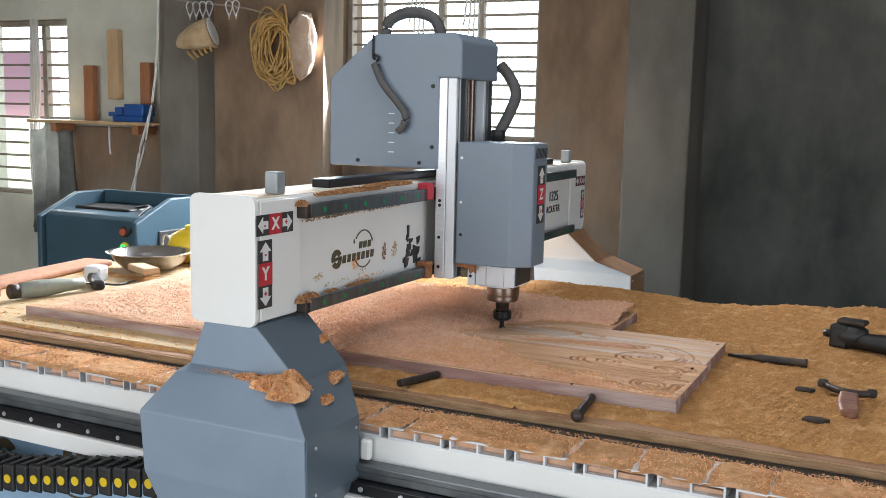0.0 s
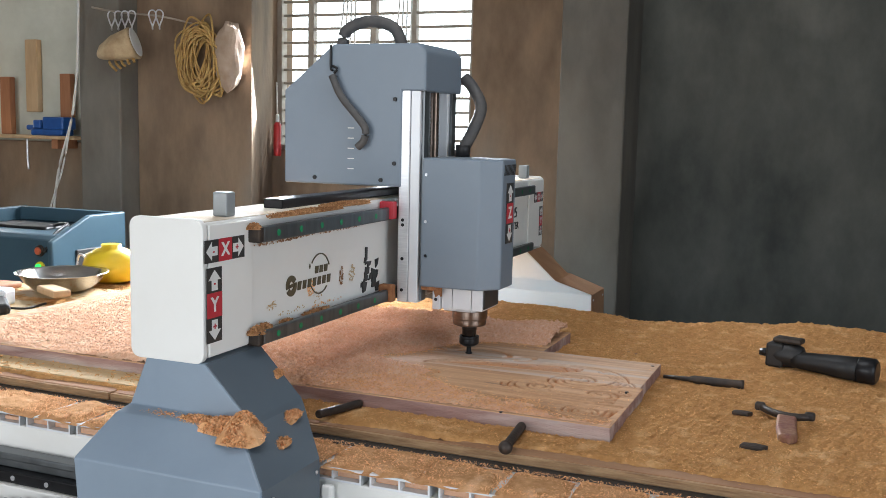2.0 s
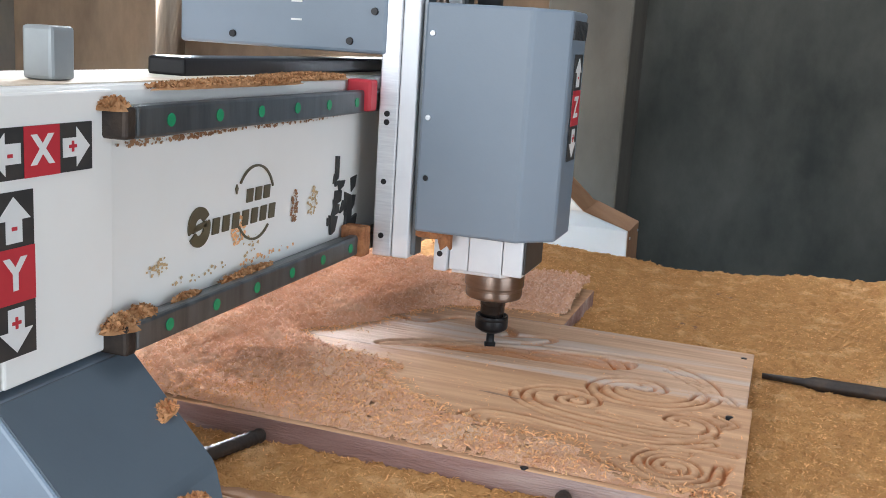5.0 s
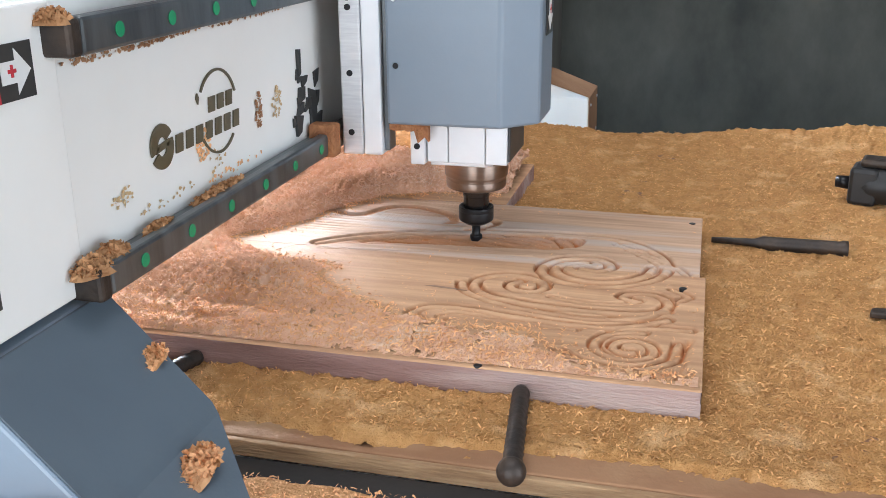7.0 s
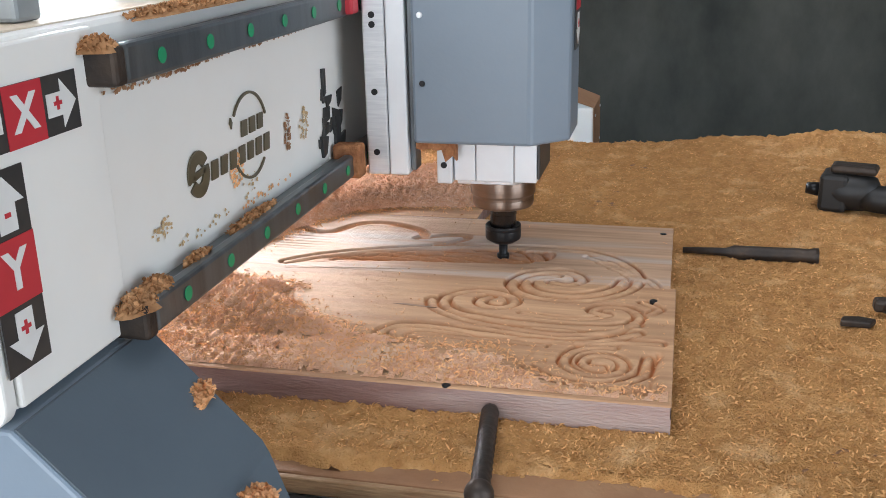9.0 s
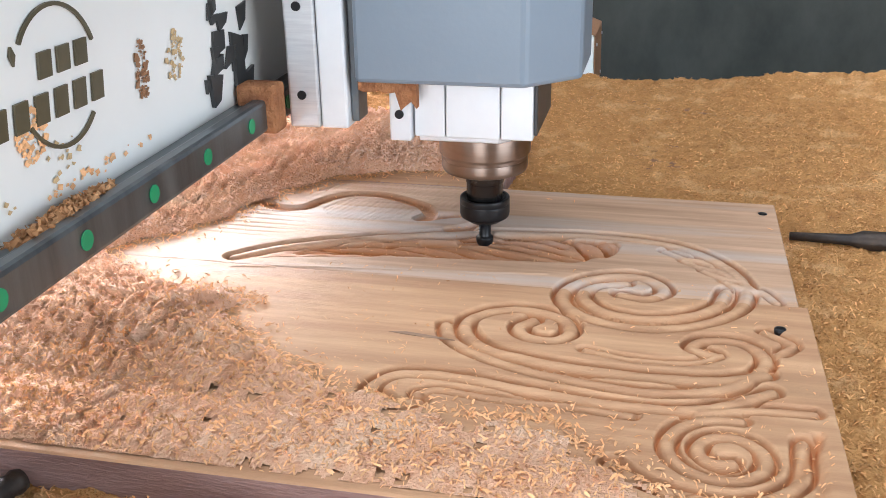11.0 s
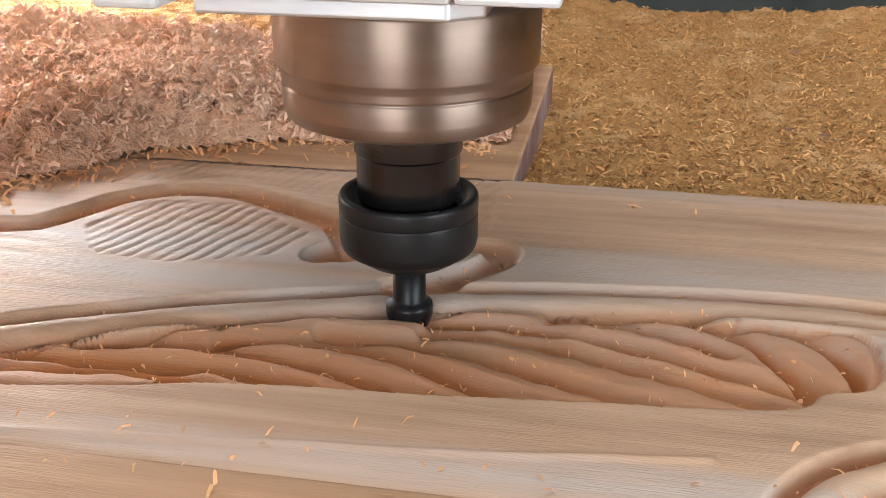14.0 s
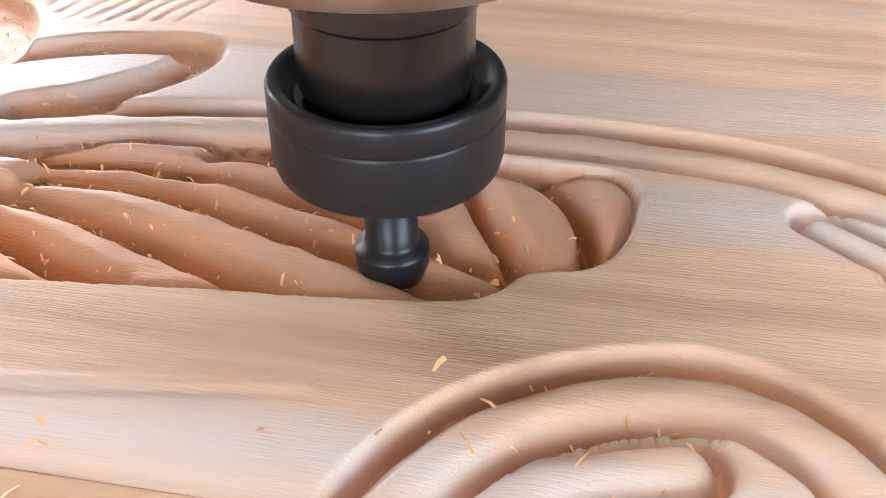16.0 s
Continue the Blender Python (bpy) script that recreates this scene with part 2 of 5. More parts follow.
CAKED = mat("reddish_caked_dust", (0.46, 0.215, 0.10), (0.24, 0.10, 0.05), 60, 0.95, 0, 1.0, 300, third=((0.60, 0.34, 0.18), 0.55), spec=0.1)
POST_GREY = mat("dull_zinc_plate", (0.36, 0.39, 0.40), (0.30, 0.325, 0.335), 12, 0.5, 0.3, 0.03, 200)
DUSTY_WHITE = mat("white_paint_under_dust", (0.78, 0.74, 0.66), (0.58, 0.42, 0.25), 7, 0.8, 0, 0.3, 200, third=((0.62, 0.45, 0.26), 0.53))

# ---- mesh helpers ----


def box(bm, x0, x1, y0, y1, z0, z1, bevel=0.0, seg=2):
    vs = [bm.verts.new((x, y, z)) for x in (x0, x1) for y in (y0, y1) for z in (z0, z1)]
    fs = [bm.faces.new([vs[i] for i in f]) for f in ((0, 1, 3, 2), (4, 6, 7, 5), (0, 4, 5, 1), (2, 3, 7, 6), (0, 2, 6, 4), (1, 5, 7, 3))]
    if bevel:
        es = list({e for f in fs for e in f.edges})
        bmesh.ops.bevel(bm, geom=es, offset=bevel, segments=seg, affect="EDGES", profile=0.5)
    return bm


def prism(bm, pts, axis, a, b, bevel=0.0, seg=2):
    """A closed outline of pairs, drawn out along an axis from a to b."""
    def at(p, d):
        return {"x": (d, p[0], p[1]), "y": (p[0], d, p[1]), "z": (p[0], p[1], d)}[axis]
    lo, hi = [bm.verts.new(at(p, a)) for p in pts], [bm.verts.new(at(p, b)) for p in pts]
    n = len(pts)
    fs = [bm.faces.new(lo), bm.faces.new(hi[::-1])] + [bm.faces.new((lo[i], hi[i], hi[(i + 1) % n], lo[(i + 1) % n])) for i in range(n)]
    bmesh.ops.recalc_face_normals(bm, faces=fs)
    if bevel:
        bmesh.ops.bevel(bm, geom=list({e for f in fs for e in f.edges}), offset=bevel, segments=seg, affect="EDGES", profile=0.5)
    return bm


def lathe(bm, prof, cx=0, cy=0, n=40, axis="z", cap=True):
    """Turns (radius, height) pairs round an axis."""
    rings = []
    for r, z in prof:
        ring = []
        for k in range(n):
            a = 2 * math.pi * k / n
            u, v = cx + r * math.cos(a), cy + r * math.sin(a)
            ring.append(bm.verts.new({"z": (u, v, z), "x": (z, u, v), "y": (u, z, v)}[axis]))
        rings.append(ring)
    fs = []
    for a, b in zip(rings, rings[1:]):
        for k in range(n):
            fs.append(bm.faces.new((a[k], a[(k + 1) % n], b[(k + 1) % n], b[k])))
    if cap:
        fs += [bm.faces.new(rings[0]), bm.faces.new(rings[-1])]
    bmesh.ops.recalc_face_normals(bm, faces=fs)
    for f in fs:
        f.smooth = len(f.verts) == 4
    return bm


def crisp(prof, d=0.00025):
    """The same outline with each corner held sharp by two close points."""
    out = [prof[0]]
    for a, p, b in zip(prof, prof[1:], prof[2:]):
        for q in (a, b):
            L = math.hypot(q[0] - p[0], q[1] - p[1]) or 1
            f = min(0.3, d / L)
            out.append((p[0] + (q[0] - p[0]) * f, p[1] + (q[1] - p[1]) * f))
    return out + [prof[-1]]


def spline(pts, steps=8):
    """A smooth line through a few points."""
    p = [Vector(q) for q in pts]
    p = [p[0] * 2 - p[1]] + p + [p[-1] * 2 - p[-2]]
    out = []
    for i in range(1, len(p) - 2):
        for k in range(steps):
            t = k / steps
            out.append(0.5 * ((2 * p[i]) + (p[i + 1] - p[i - 1]) * t + (2 * p[i - 1] - 5 * p[i] + 4 * p[i + 1] - p[i + 2]) * t * t
                              + (3 * p[i] - p[i - 1] - 3 * p[i + 1] + p[i + 2]) * t ** 3))
    return out + [p[-2]]


def tube(bm, pts, r, n=10, steps=8, ribs=0.0, smooth=True):
    line = spline(pts, steps) if steps > 1 else [Vector(p) for p in pts]
    rings, up = [], Vector((0, 0, 1))
    for i, p in enumerate(line):
        d = (line[min(i + 1, len(line) - 1)] - line[max(i - 1, 0)]).normalized()
        side = d.cross(up)
        if side.length < 0.2:
            side = d.cross(Vector((1, 0, 0)))
        side.normalize()
        top = side.cross(d)
        rr = r * (1 + ribs * (i % 2))
        rings.append([bm.verts.new(p + (side * math.cos(a) + top * math.sin(a)) * rr) for a in (2 * math.pi * k / n for k in range(n))])
    fs = []
    for a, b in zip(rings, rings[1:]):
        for k in range(n):
            fs.append(bm.faces.new((a[k], a[(k + 1) % n], b[(k + 1) % n], b[k])))
    fs += [bm.faces.new(rings[0]), bm.faces.new(rings[-1])]
    bmesh.ops.recalc_face_normals(bm, faces=fs)
    for f in fs:
        f.smooth = smooth and len(f.verts) == 4
    return bm


def obj(name, bm, material):
    me = bpy.data.meshes.new(name)
    bmesh.ops.recalc_face_normals(bm, faces=bm.faces[:])
    bm.to_mesh(me)
    bm.free()
    me.materials.append(material)
    return new(name, me)


def part(name, bm, material, parent, label=""):
    ob = obj(name, bm, material)
    ob.parent = parent
    return tagged(ob, label)


def thing(name, label, category, group="", kind="", at=(0, 0, 0)):
    ob = new(name)
    ob.location = at
    ob.empty_display_size = 0.05
    return tagged(ob, label, category, group, kind)


def grid_mesh(name, xs, ys, z, material, keep=None, smooth=True):
    """A height sheet over the lines xs, ys; keep: the squares that stay."""
    nx, ny = len(xs), len(ys)
    X, Y = np.meshgrid(xs, ys, indexing="ij")
    idx = np.arange(nx * ny).reshape(nx, ny)
    quads = np.stack([idx[:-1, :-1], idx[1:, :-1], idx[1:, 1:], idx[:-1, 1:]], -1).reshape(-1, 4)
    if keep is not None:
        quads = quads[(keep[:-1, :-1] & keep[1:, :-1] & keep[1:, 1:] & keep[:-1, 1:]).ravel()]
        used = np.unique(quads)
        remap = np.full(nx * ny, -1)
        remap[used] = np.arange(len(used))
        quads = remap[quads]
    else:
        used = np.arange(nx * ny)
    co = np.stack([X.ravel(), Y.ravel(), z.ravel()], -1)[used]
    me = bpy.data.meshes.new(name)
    me.from_pydata(co.tolist(), [], quads.tolist())
    me.polygons.foreach_set("use_smooth", [smooth] * len(me.polygons))
    me.materials.append(material)
    return new(name, me)


rng = np.random.default_rng(7)


def soft_noise(X, Y, scale, seed, octaves=3):
    """Smooth random heights of about -1 to 1, made of sums of waves."""
    r = np.random.default_rng(seed)
    out = np.zeros_like(X)
    for o in range(octaves):
        for _ in range(7):
            a = r.uniform(0, 2 * math.pi)
            k = scale * 2 ** o * r.uniform(0.6, 1.5)
            out += np.sin(k * (X * math.cos(a) + Y * math.sin(a)) + r.uniform(0, 6.3)) * 0.5 ** o / 3.2
    return out

# ---- the room ----


def wall(name, x0, x1, y0, y1, z0, z1, material, label, holes=()):
    """A wall along x with real openings (x0, x1, z0, z1)."""
    bm = bmesh.new()
    cuts = sorted({x0, x1, *[v for hole in holes for v in hole[:2]]})
    for a, b in zip(cuts, cuts[1:]):
        inside = [hole for hole in holes if hole[0] <= a and b <= hole[1]]
        if inside:
            box(bm, a, b, y0, y1, z0, inside[0][2])
            box(bm, a, b, y0, y1, inside[0][3], z1)
        else:
            box(bm, a, b, y0, y1, z0, z1)
    bmesh.ops.remove_doubles(bm, verts=bm.verts[:], dist=0.0001)
    return tagged(obj(name, bm, material), label, "wall", kind="structure")


FLOOR_Z, TOP_Z = 0.0, 3.0
bm = bmesh.new()
box(bm, -7, 5, -6, 4, -0.1, 0)
tagged(obj("floor", bm, CONCRETE), "dusty grey concrete workshop floor", "floor", kind="structure")
# Unseen ceiling; the gap is cut only for the added overhead lamp.
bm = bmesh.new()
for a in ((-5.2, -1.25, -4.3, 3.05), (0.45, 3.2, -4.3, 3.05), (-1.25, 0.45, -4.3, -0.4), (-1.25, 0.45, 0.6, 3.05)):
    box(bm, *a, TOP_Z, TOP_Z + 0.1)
tagged(obj("ceiling", bm, CEILING), "plain grey sheet ceiling, unseen, with a gap added for the overhead fill", "ceiling", kind="structure")
WIN = (-2.36, -1.30, 1.16, 2.05)
SIDEWIN = (-4.55, -3.83, 0.78, 1.74)
wall("wall_north", -2.82, -0.62, 2.75, 2.95, 0, TOP_Z, PLASTER_BROWN, "brown stained cement wall with a barred window", [WIN])
wall("wall_north_west", -5.2, -2.82, 2.35, 2.55, 0, TOP_Z, PLASTER_LIGHT, "pale grey rendered wall with a barred window", [SIDEWIN])
wall("wall_north_east", -0.44, 3.2, 2.30, 2.50, 0, TOP_Z, PLASTER_DARK, "dark mottled grey cement wall", [])
wall("wall_south", -5.2, 3.2, -4.3, -4.1, 0, TOP_Z, PLASTER, "grey cement wall with a wide open doorway", [(-3.2, 0.6, 0.0, 2.62)])
for nm, x0, x1 in (("wall_west", -5.4, -5.2), ("wall_east", 3.2, 3.4)):
    bm = bmesh.new()
    # Assumed gap, out of view, that goes with the east lamp.
    if nm == "wall_east":
        for y0, y1, z0 in ((-4.3, -3.0, 0), (-3.0, -0.4, 2.65), (-0.4, 3.05, 0)):
            box(bm, x0, x1, y0, y1, z0, TOP_Z)
    else:
        box(bm, x0, x1, -4.3, 3.05, 0, TOP_Z)
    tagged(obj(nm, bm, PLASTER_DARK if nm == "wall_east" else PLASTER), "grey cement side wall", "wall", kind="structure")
bm = bmesh.new()
box(bm, -0.685, -0.44, 2.05, 2.96, 0, TOP_Z, 0.008)
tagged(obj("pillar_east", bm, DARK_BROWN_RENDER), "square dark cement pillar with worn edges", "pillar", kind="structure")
bm = bmesh.new()
prism(bm, [(-2.828, 2.32), (-2.192, 2.32), (-2.352, 2.749), (-2.828, 2.749)], "z", 0, TOP_Z, 0.006)
tagged(obj("wall_pier", bm, PLASTER_BROWN), "brown stained cement pier with a splayed window reveal", "wall", kind="structure")
bm = bmesh.new()
box(bm, -3.07, -2.83, 2.20, 2.96, 0, TOP_Z, 0.008)
tagged(obj("pillar_west", bm, PLASTER), "square grey cement pillar with chalky smears", "pillar", kind="structure")
bm = bmesh.new()
box(bm, -3.80, -3.07, 2.325, 2.349, 0.35, 1.175, 0.004)
tagged(obj("dado_panel", bm, PLASTER_BROWN), "darker grey cement band on the lower wall", "wall", kind="structure")


def window(name, x0, x1, z0, z1, y, uprights, step, label):
    win = thing(name, label, "window", kind="structure", at=(0, 0, 0))
    bm = bmesh.new()
    for a, b, c, d in ((x0, x0 + 0.03, z0, z1), (x1 - 0.03, x1, z0, z1), (x0 + 0.03, x1 - 0.03, z0, z0 + 0.025), (x0 + 0.03, x1 - 0.03, z1 - 0.03, z1)):
        box(bm, a + 0.001, b - 0.001, y, y + 0.05, c + 0.001, d - 0.001, 0.003)
    part("window_frame", bm, BAR, win)
    for u in uprights:
        bm = bmesh.new()
        box(bm, u - 0.016, u + 0.016, y + 0.004, y + 0.04, z0 + 0.026, z1 - 0.031, 0.003)
        part("window_post", bm, BAR, win)
    k = z0 + step
    while k < z1 - 0.04:
        bm = bmesh.new()
        box(bm, x0 + 0.031, x1 - 0.031, y + 0.012, y + 0.03, k - 0.006, k + 0.006, 0.002)
        part("window_bar", bm, BAR, win)
        k += step
    return win


window("window_1", *WIN, 2.80, (-2.17, -1.83, -1.62), 0.066, "brown metal window with close horizontal bars")
window("window_2", *SIDEWIN, 2.40, (-4.06,), 0.072, "pale metal window with close horizontal bars")
bm = bmesh.new()
box(bm, -9, 4, 6.0, 6.05, -0.5, 5)
tagged(obj("backdrop", bm, OUTSIDE), "bright hazy daylight outside the windows", "backdrop", kind="structure")
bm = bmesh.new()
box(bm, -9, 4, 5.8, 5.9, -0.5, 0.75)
tagged(obj("garden_backdrop", bm, OUTSIDE_GREEN), "greenery outside the windows with sunlight put in as glow", "backdrop", kind="structure")
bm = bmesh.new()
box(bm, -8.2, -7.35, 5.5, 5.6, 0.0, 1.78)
tagged(obj("house_backdrop", bm, OUTSIDE_PINK), "pink house wall outside the window with sunlight put in as glow", "backdrop", kind="structure")

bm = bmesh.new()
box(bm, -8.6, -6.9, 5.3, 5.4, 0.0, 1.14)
tagged(obj("hedge_backdrop", bm, OUTSIDE_GREEN), "low hedge outside the window with sunlight put in as glow", "backdrop", kind="structure")

# ---- the router table ----
BED_X0, BED_X1 = -1.98, 0.95
BED_Y0, BED_Y1 = -0.245, 1.10
BOARD_Z = 0.82


def router_table():
    bed = thing("router_table", "long white and blue router table with steel side rails", "machine table")
    bm = bmesh.new()
    box(bm, BED_X0, BED_X1, BED_Y0 + 0.004, BED_Y1, 0.655, 0.752, 0.004)
    part("table_frame", bm, WHITE, bed, "white painted steel table beam")
    bm = bmesh.new()
    box(bm, BED_X0 + 0.05, BED_X1 - 0.05, BED_Y0 + 0.06, BED_Y1 - 0.05, 0.06, 0.654, 0.004)
    part("cabinet_body", bm, CABINET_BLUE, bed, "light blue painted machine skirt")
    for x in (BED_X0 + 0.2, -0.6, BED_X1 - 0.2):
        for y in (BED_Y0 + 0.12, BED_Y1 - 0.12):
            bm = bmesh.new()
            lathe(bm, [(0.05, 0), (0.05, 0.015), (0.018, 0.02), (0.018, 0.062)], x, y, 16)
            part("levelling_foot", bm, BLACK, bed)
    # hollow aluminium slats with their open ends showing along the side
    x = BED_X0
    while x < BED_X1 - 0.1:
        w = 0.098
        bm = bmesh.new()
        box(bm, x, x + w, BED_Y0, BED_Y1, 0.753, 0.7565)
        box(bm, x, x + w, BED_Y0, BED_Y1, 0.7705, 0.774)
        for a in (0.0, 0.0475, 0.095):
            box(bm, x + a, x + a + 0.003, BED_Y0, BED_Y1, 0.7566, 0.7704)
        part("slat", bm, ALU_WHITE, bed)
        bm = bmesh.new()
        for a in (0.004, 0.0515):
            box(bm, x + a, x + a + 0.0425, BED_Y0 + 0.006 + 0.01 * random.random(), BED_Y1 - 0.01, 0.757, 0.763 + 0.007 * random.random())
        part("slat_packing", bm, PINK_DUST, bed, "sawdust packed into the hollow slat")
        x += 0.112
    # side rail, rack and strip with screws
    for side, y in ((-1, BED_Y0), (1, BED_Y1)):
        bm = bmesh.new()
        box(bm, BED_X0, BED_X1, min(y, y + side * 0.03), max(y, y + side * 0.03), 0.700, 0.712, 0.002)
        box(bm, BED_X0, BED_X1, min(y, y + side * 0.022), max(y, y + side * 0.022), 0.684, 0.6995, 0.002)
        part("linear_rail", bm, RAIL_STEEL, bed)
        bm = bmesh.new()
        box(bm, BED_X0, BED_X1, min(y + side * 0.001, y + side * 0.04), max(y + side * 0.001, y + side * 0.04), 0.664, 0.6835, 0.002)
        part("rail_seat", bm, BLACK, bed)
        bm = bmesh.new()
        box(bm, BED_X0, BED_X1, min(y, y + side * 0.05), max(y, y + side * 0.05), 0.630, 0.6635, 0.002)
        part("rail_beam", bm, WHITE, bed)
        for k in range(38):
            bm = bmesh.new()
            xx = BED_X0 + 0.04 + k * 0.075
            lathe(bm, [(0.0045, 0), (0.0045, 0.002), (0.0028, 0.0021)], xx, 0.674, 10, "y")
            ob = part("screw", bm, ALU, bed)
            ob.location = (0, y + side * 0.0395 - (0.0021 if side < 0 else 0), 0)
    return bed


router_table()


def logo_shapes(parent, at, h, axis_y=True):
    """Plain shapes in place of the maker's mark: a disc with a slash, bars for letters and two arcs."""
    def put(name, pts, d=0.0015):
        bm = bmesh.new()
        prism(bm, pts, "x", 0, d)
        ob = part(name, bm, LOGO, parent)
        ob.matrix_local = at
        return ob
    def arc(name, cy, cz, r0, r1, a0, a1):
        outer = [(cy + r1 * math.cos(a), cz + r1 * math.sin(a)) for a in np.linspace(a0, a1, 16)]
        put(name, outer + [(cy + r0 * math.cos(a), cz + r0 * math.sin(a)) for a in np.linspace(a1, a0, 16)])
    arc("logo_disc", -0.02 * h, 0.02 * h, 0.16 * h, 0.40 * h, 0.5, 3.5)
    arc("logo_disc", -0.02 * h, -0.02 * h, 0.16 * h, 0.40 * h, 3.7, 6.6)
    put("logo_bar", [(-0.26 * h, -0.10 * h), (0.20 * h, -0.02 * h), (0.26 * h, 0.10 * h), (-0.2 * h, 0.04 * h)])
    for k in range(7):
        y0 = 0.46 * h + k * 0.40 * h
        put("logo_bar", [(y0, -0.24 * h), (y0 + 0.25 * h, -0.24 * h), (y0 + 0.30 * h, 0.10 * h), (y0 + 0.05 * h, 0.10 * h)])
    for k in range(3):
        y0 = 1.85 * h + k * 0.38 * h
        put("logo_bar", [(y0, 0.26 * h), (y0 + 0.25 * h, 0.26 * h), (y0 + 0.29 * h, 0.56 * h), (y0 + 0.04 * h, 0.56 * h)])
    for a0, a1 in ((0.35, 2.5), (3.7, 5.5)):
        outer = [(2.25 * h + 0.86 * h * math.cos(a), 0.22 * h + 0.86 * h * math.sin(a)) for a in np.linspace(a0, a1, 18)]
        inner = [(2.25 * h + 0.81 * h * math.cos(a), 0.22 * h + 0.81 * h * math.sin(a)) for a in np.linspace(a1, a0, 18)]
        put("logo_arc", outer + inner)
    put("logo_spark", [(1.38 * h, 0.62 * h), (1.43 * h, 0.72 * h), (1.48 * h, 0.62 * h), (1.43 * h, 0.50 * h)])


def lettering(text, size, material, parent, m, depth=0.0008, bold=0.0):
    cu = bpy.data.curves.new("lettering", "FONT")
    cu.body, cu.size, cu.extrude, cu.offset = text, size, depth, bold
    cu.align_x, cu.align_y = "CENTER", "CENTER"
    cu.materials.append(material)
    ob = new("lettering", cu)
    ob.parent, ob.matrix_local = parent, m
    return ob


def arrow_pts(s):
    return [(-0.5 * s, 0), (0, 0.5 * s), (0.0, 0.24 * s), (0.5 * s, 0.24 * s), (0.5 * s, -0.24 * s), (0, -0.24 * s), (0, -0.5 * s)]


def axis_label(parent, m, letter, w, upright):
    """A black strip with a red square, a letter and two white arrows; m: its middle, x along the strip, z out."""
    n = 3 * w
    bm = bmesh.new()
    box(bm, -n / 2, n / 2, -w / 2, w / 2, 0, 0.0008)
    plate = part("axis_label", bm, LABEL_BLACK, parent, f"black axis label with a red {letter}")
    plate.matrix_local = m
    bm = bmesh.new()
    box(bm, -w / 2, w / 2, -w / 2, w / 2, 0.001, 0.0014)
    part("red_square", bm, RED, plate)
    for s in (-1, 1):
        bm = bmesh.new()
        prism(bm, [(s * (w + p[0]) if s > 0 else -w + p[0], p[1]) if s < 0 else (w - p[0], p[1]) for p in arrow_pts(0.82 * w)], "z", 0.001, 0.0014)
        part("arrow", bm, LABEL_WHITE, plate)
        lettering("+" if (s > 0) != upright else "-", 0.4 * w, RED, plate, pose(s * 0.88 * w, 0, 0.0016, 0, 0, -90 if upright else 0), 0.0002, 0.0006)
    lettering(letter, 0.8 * w, LABEL_WHITE, plate, pose(0, 0, 0.0016, 0, 0, -90 if upright else 0), 0.0002, 0.001)


# ---- the gantry; its own x = 0 is the front face of the beam ----
Y_NEAR, Y_FAR = -0.307, 1.45


def leg(parent, s, y):
    """A shouldered leg of folded sheet; s: -1 near side, 1 far side; y: its outer upper plane."""
    o = lambda d: y + s * d  # noqa: E731
    rings = [((-0.103, 0.004), (o(0), o(-0.155)), 0.926), ((-0.132, 0.086), (o(0.004), o(-0.148)), 0.850), ((-0.136, 0.092), (o(0.034), o(-0.145)), 0.843),
             ((-0.146, 0.179), (o(0.115), o(-0.045)), 0.793), ((-0.138, 0.181), (o(0.115), o(-0.045)), 0.690), ((-0.10, 0.15), (o(0.10), o(-0.045)), 0.60)]
    bm = bmesh.new()
    vs = [[bm.verts.new((x, yy, z)) for x, yy in ((xs[0], ys[0]), (xs[1], ys[0]), (xs[1], ys[1]), (xs[0], ys[1]))] for xs, ys, z in rings]
    for a, b in zip(vs, vs[1:]):
        for k in range(4):
            bm.faces.new((a[k], a[(k + 1) % 4], b[(k + 1) % 4], b[k]))
    bm.faces.new(vs[0]), bm.faces.new(vs[-1])
    bmesh.ops.recalc_face_normals(bm, faces=bm.faces[:])
    bmesh.ops.bevel(bm, geom=bm.edges[:], offset=0.0025, segments=2, affect="EDGES", profile=0.5)
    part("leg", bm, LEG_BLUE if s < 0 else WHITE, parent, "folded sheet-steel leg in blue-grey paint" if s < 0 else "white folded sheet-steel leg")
    # Thin sheet over the side face, darker than the rest of the leg.
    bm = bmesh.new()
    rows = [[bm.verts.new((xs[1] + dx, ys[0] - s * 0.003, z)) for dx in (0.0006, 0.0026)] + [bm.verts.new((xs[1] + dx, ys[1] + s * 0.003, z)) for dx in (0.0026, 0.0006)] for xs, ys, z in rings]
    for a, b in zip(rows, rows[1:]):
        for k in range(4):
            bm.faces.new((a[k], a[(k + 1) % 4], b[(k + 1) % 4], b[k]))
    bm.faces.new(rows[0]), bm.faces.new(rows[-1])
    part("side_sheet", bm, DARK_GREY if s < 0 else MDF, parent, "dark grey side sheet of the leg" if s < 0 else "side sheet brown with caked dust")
    for z, d in ((0.775, 0.09), (0.70, 0.09), (0.775, -0.03)):
        bm = bmesh.new()
        lathe(bm, [(0.003, 0.1826), (0.003, 0.1846), (0.002, 0.185)], o(d), z, 10, "x")
        part("leg_screw", bm, ALU, parent)


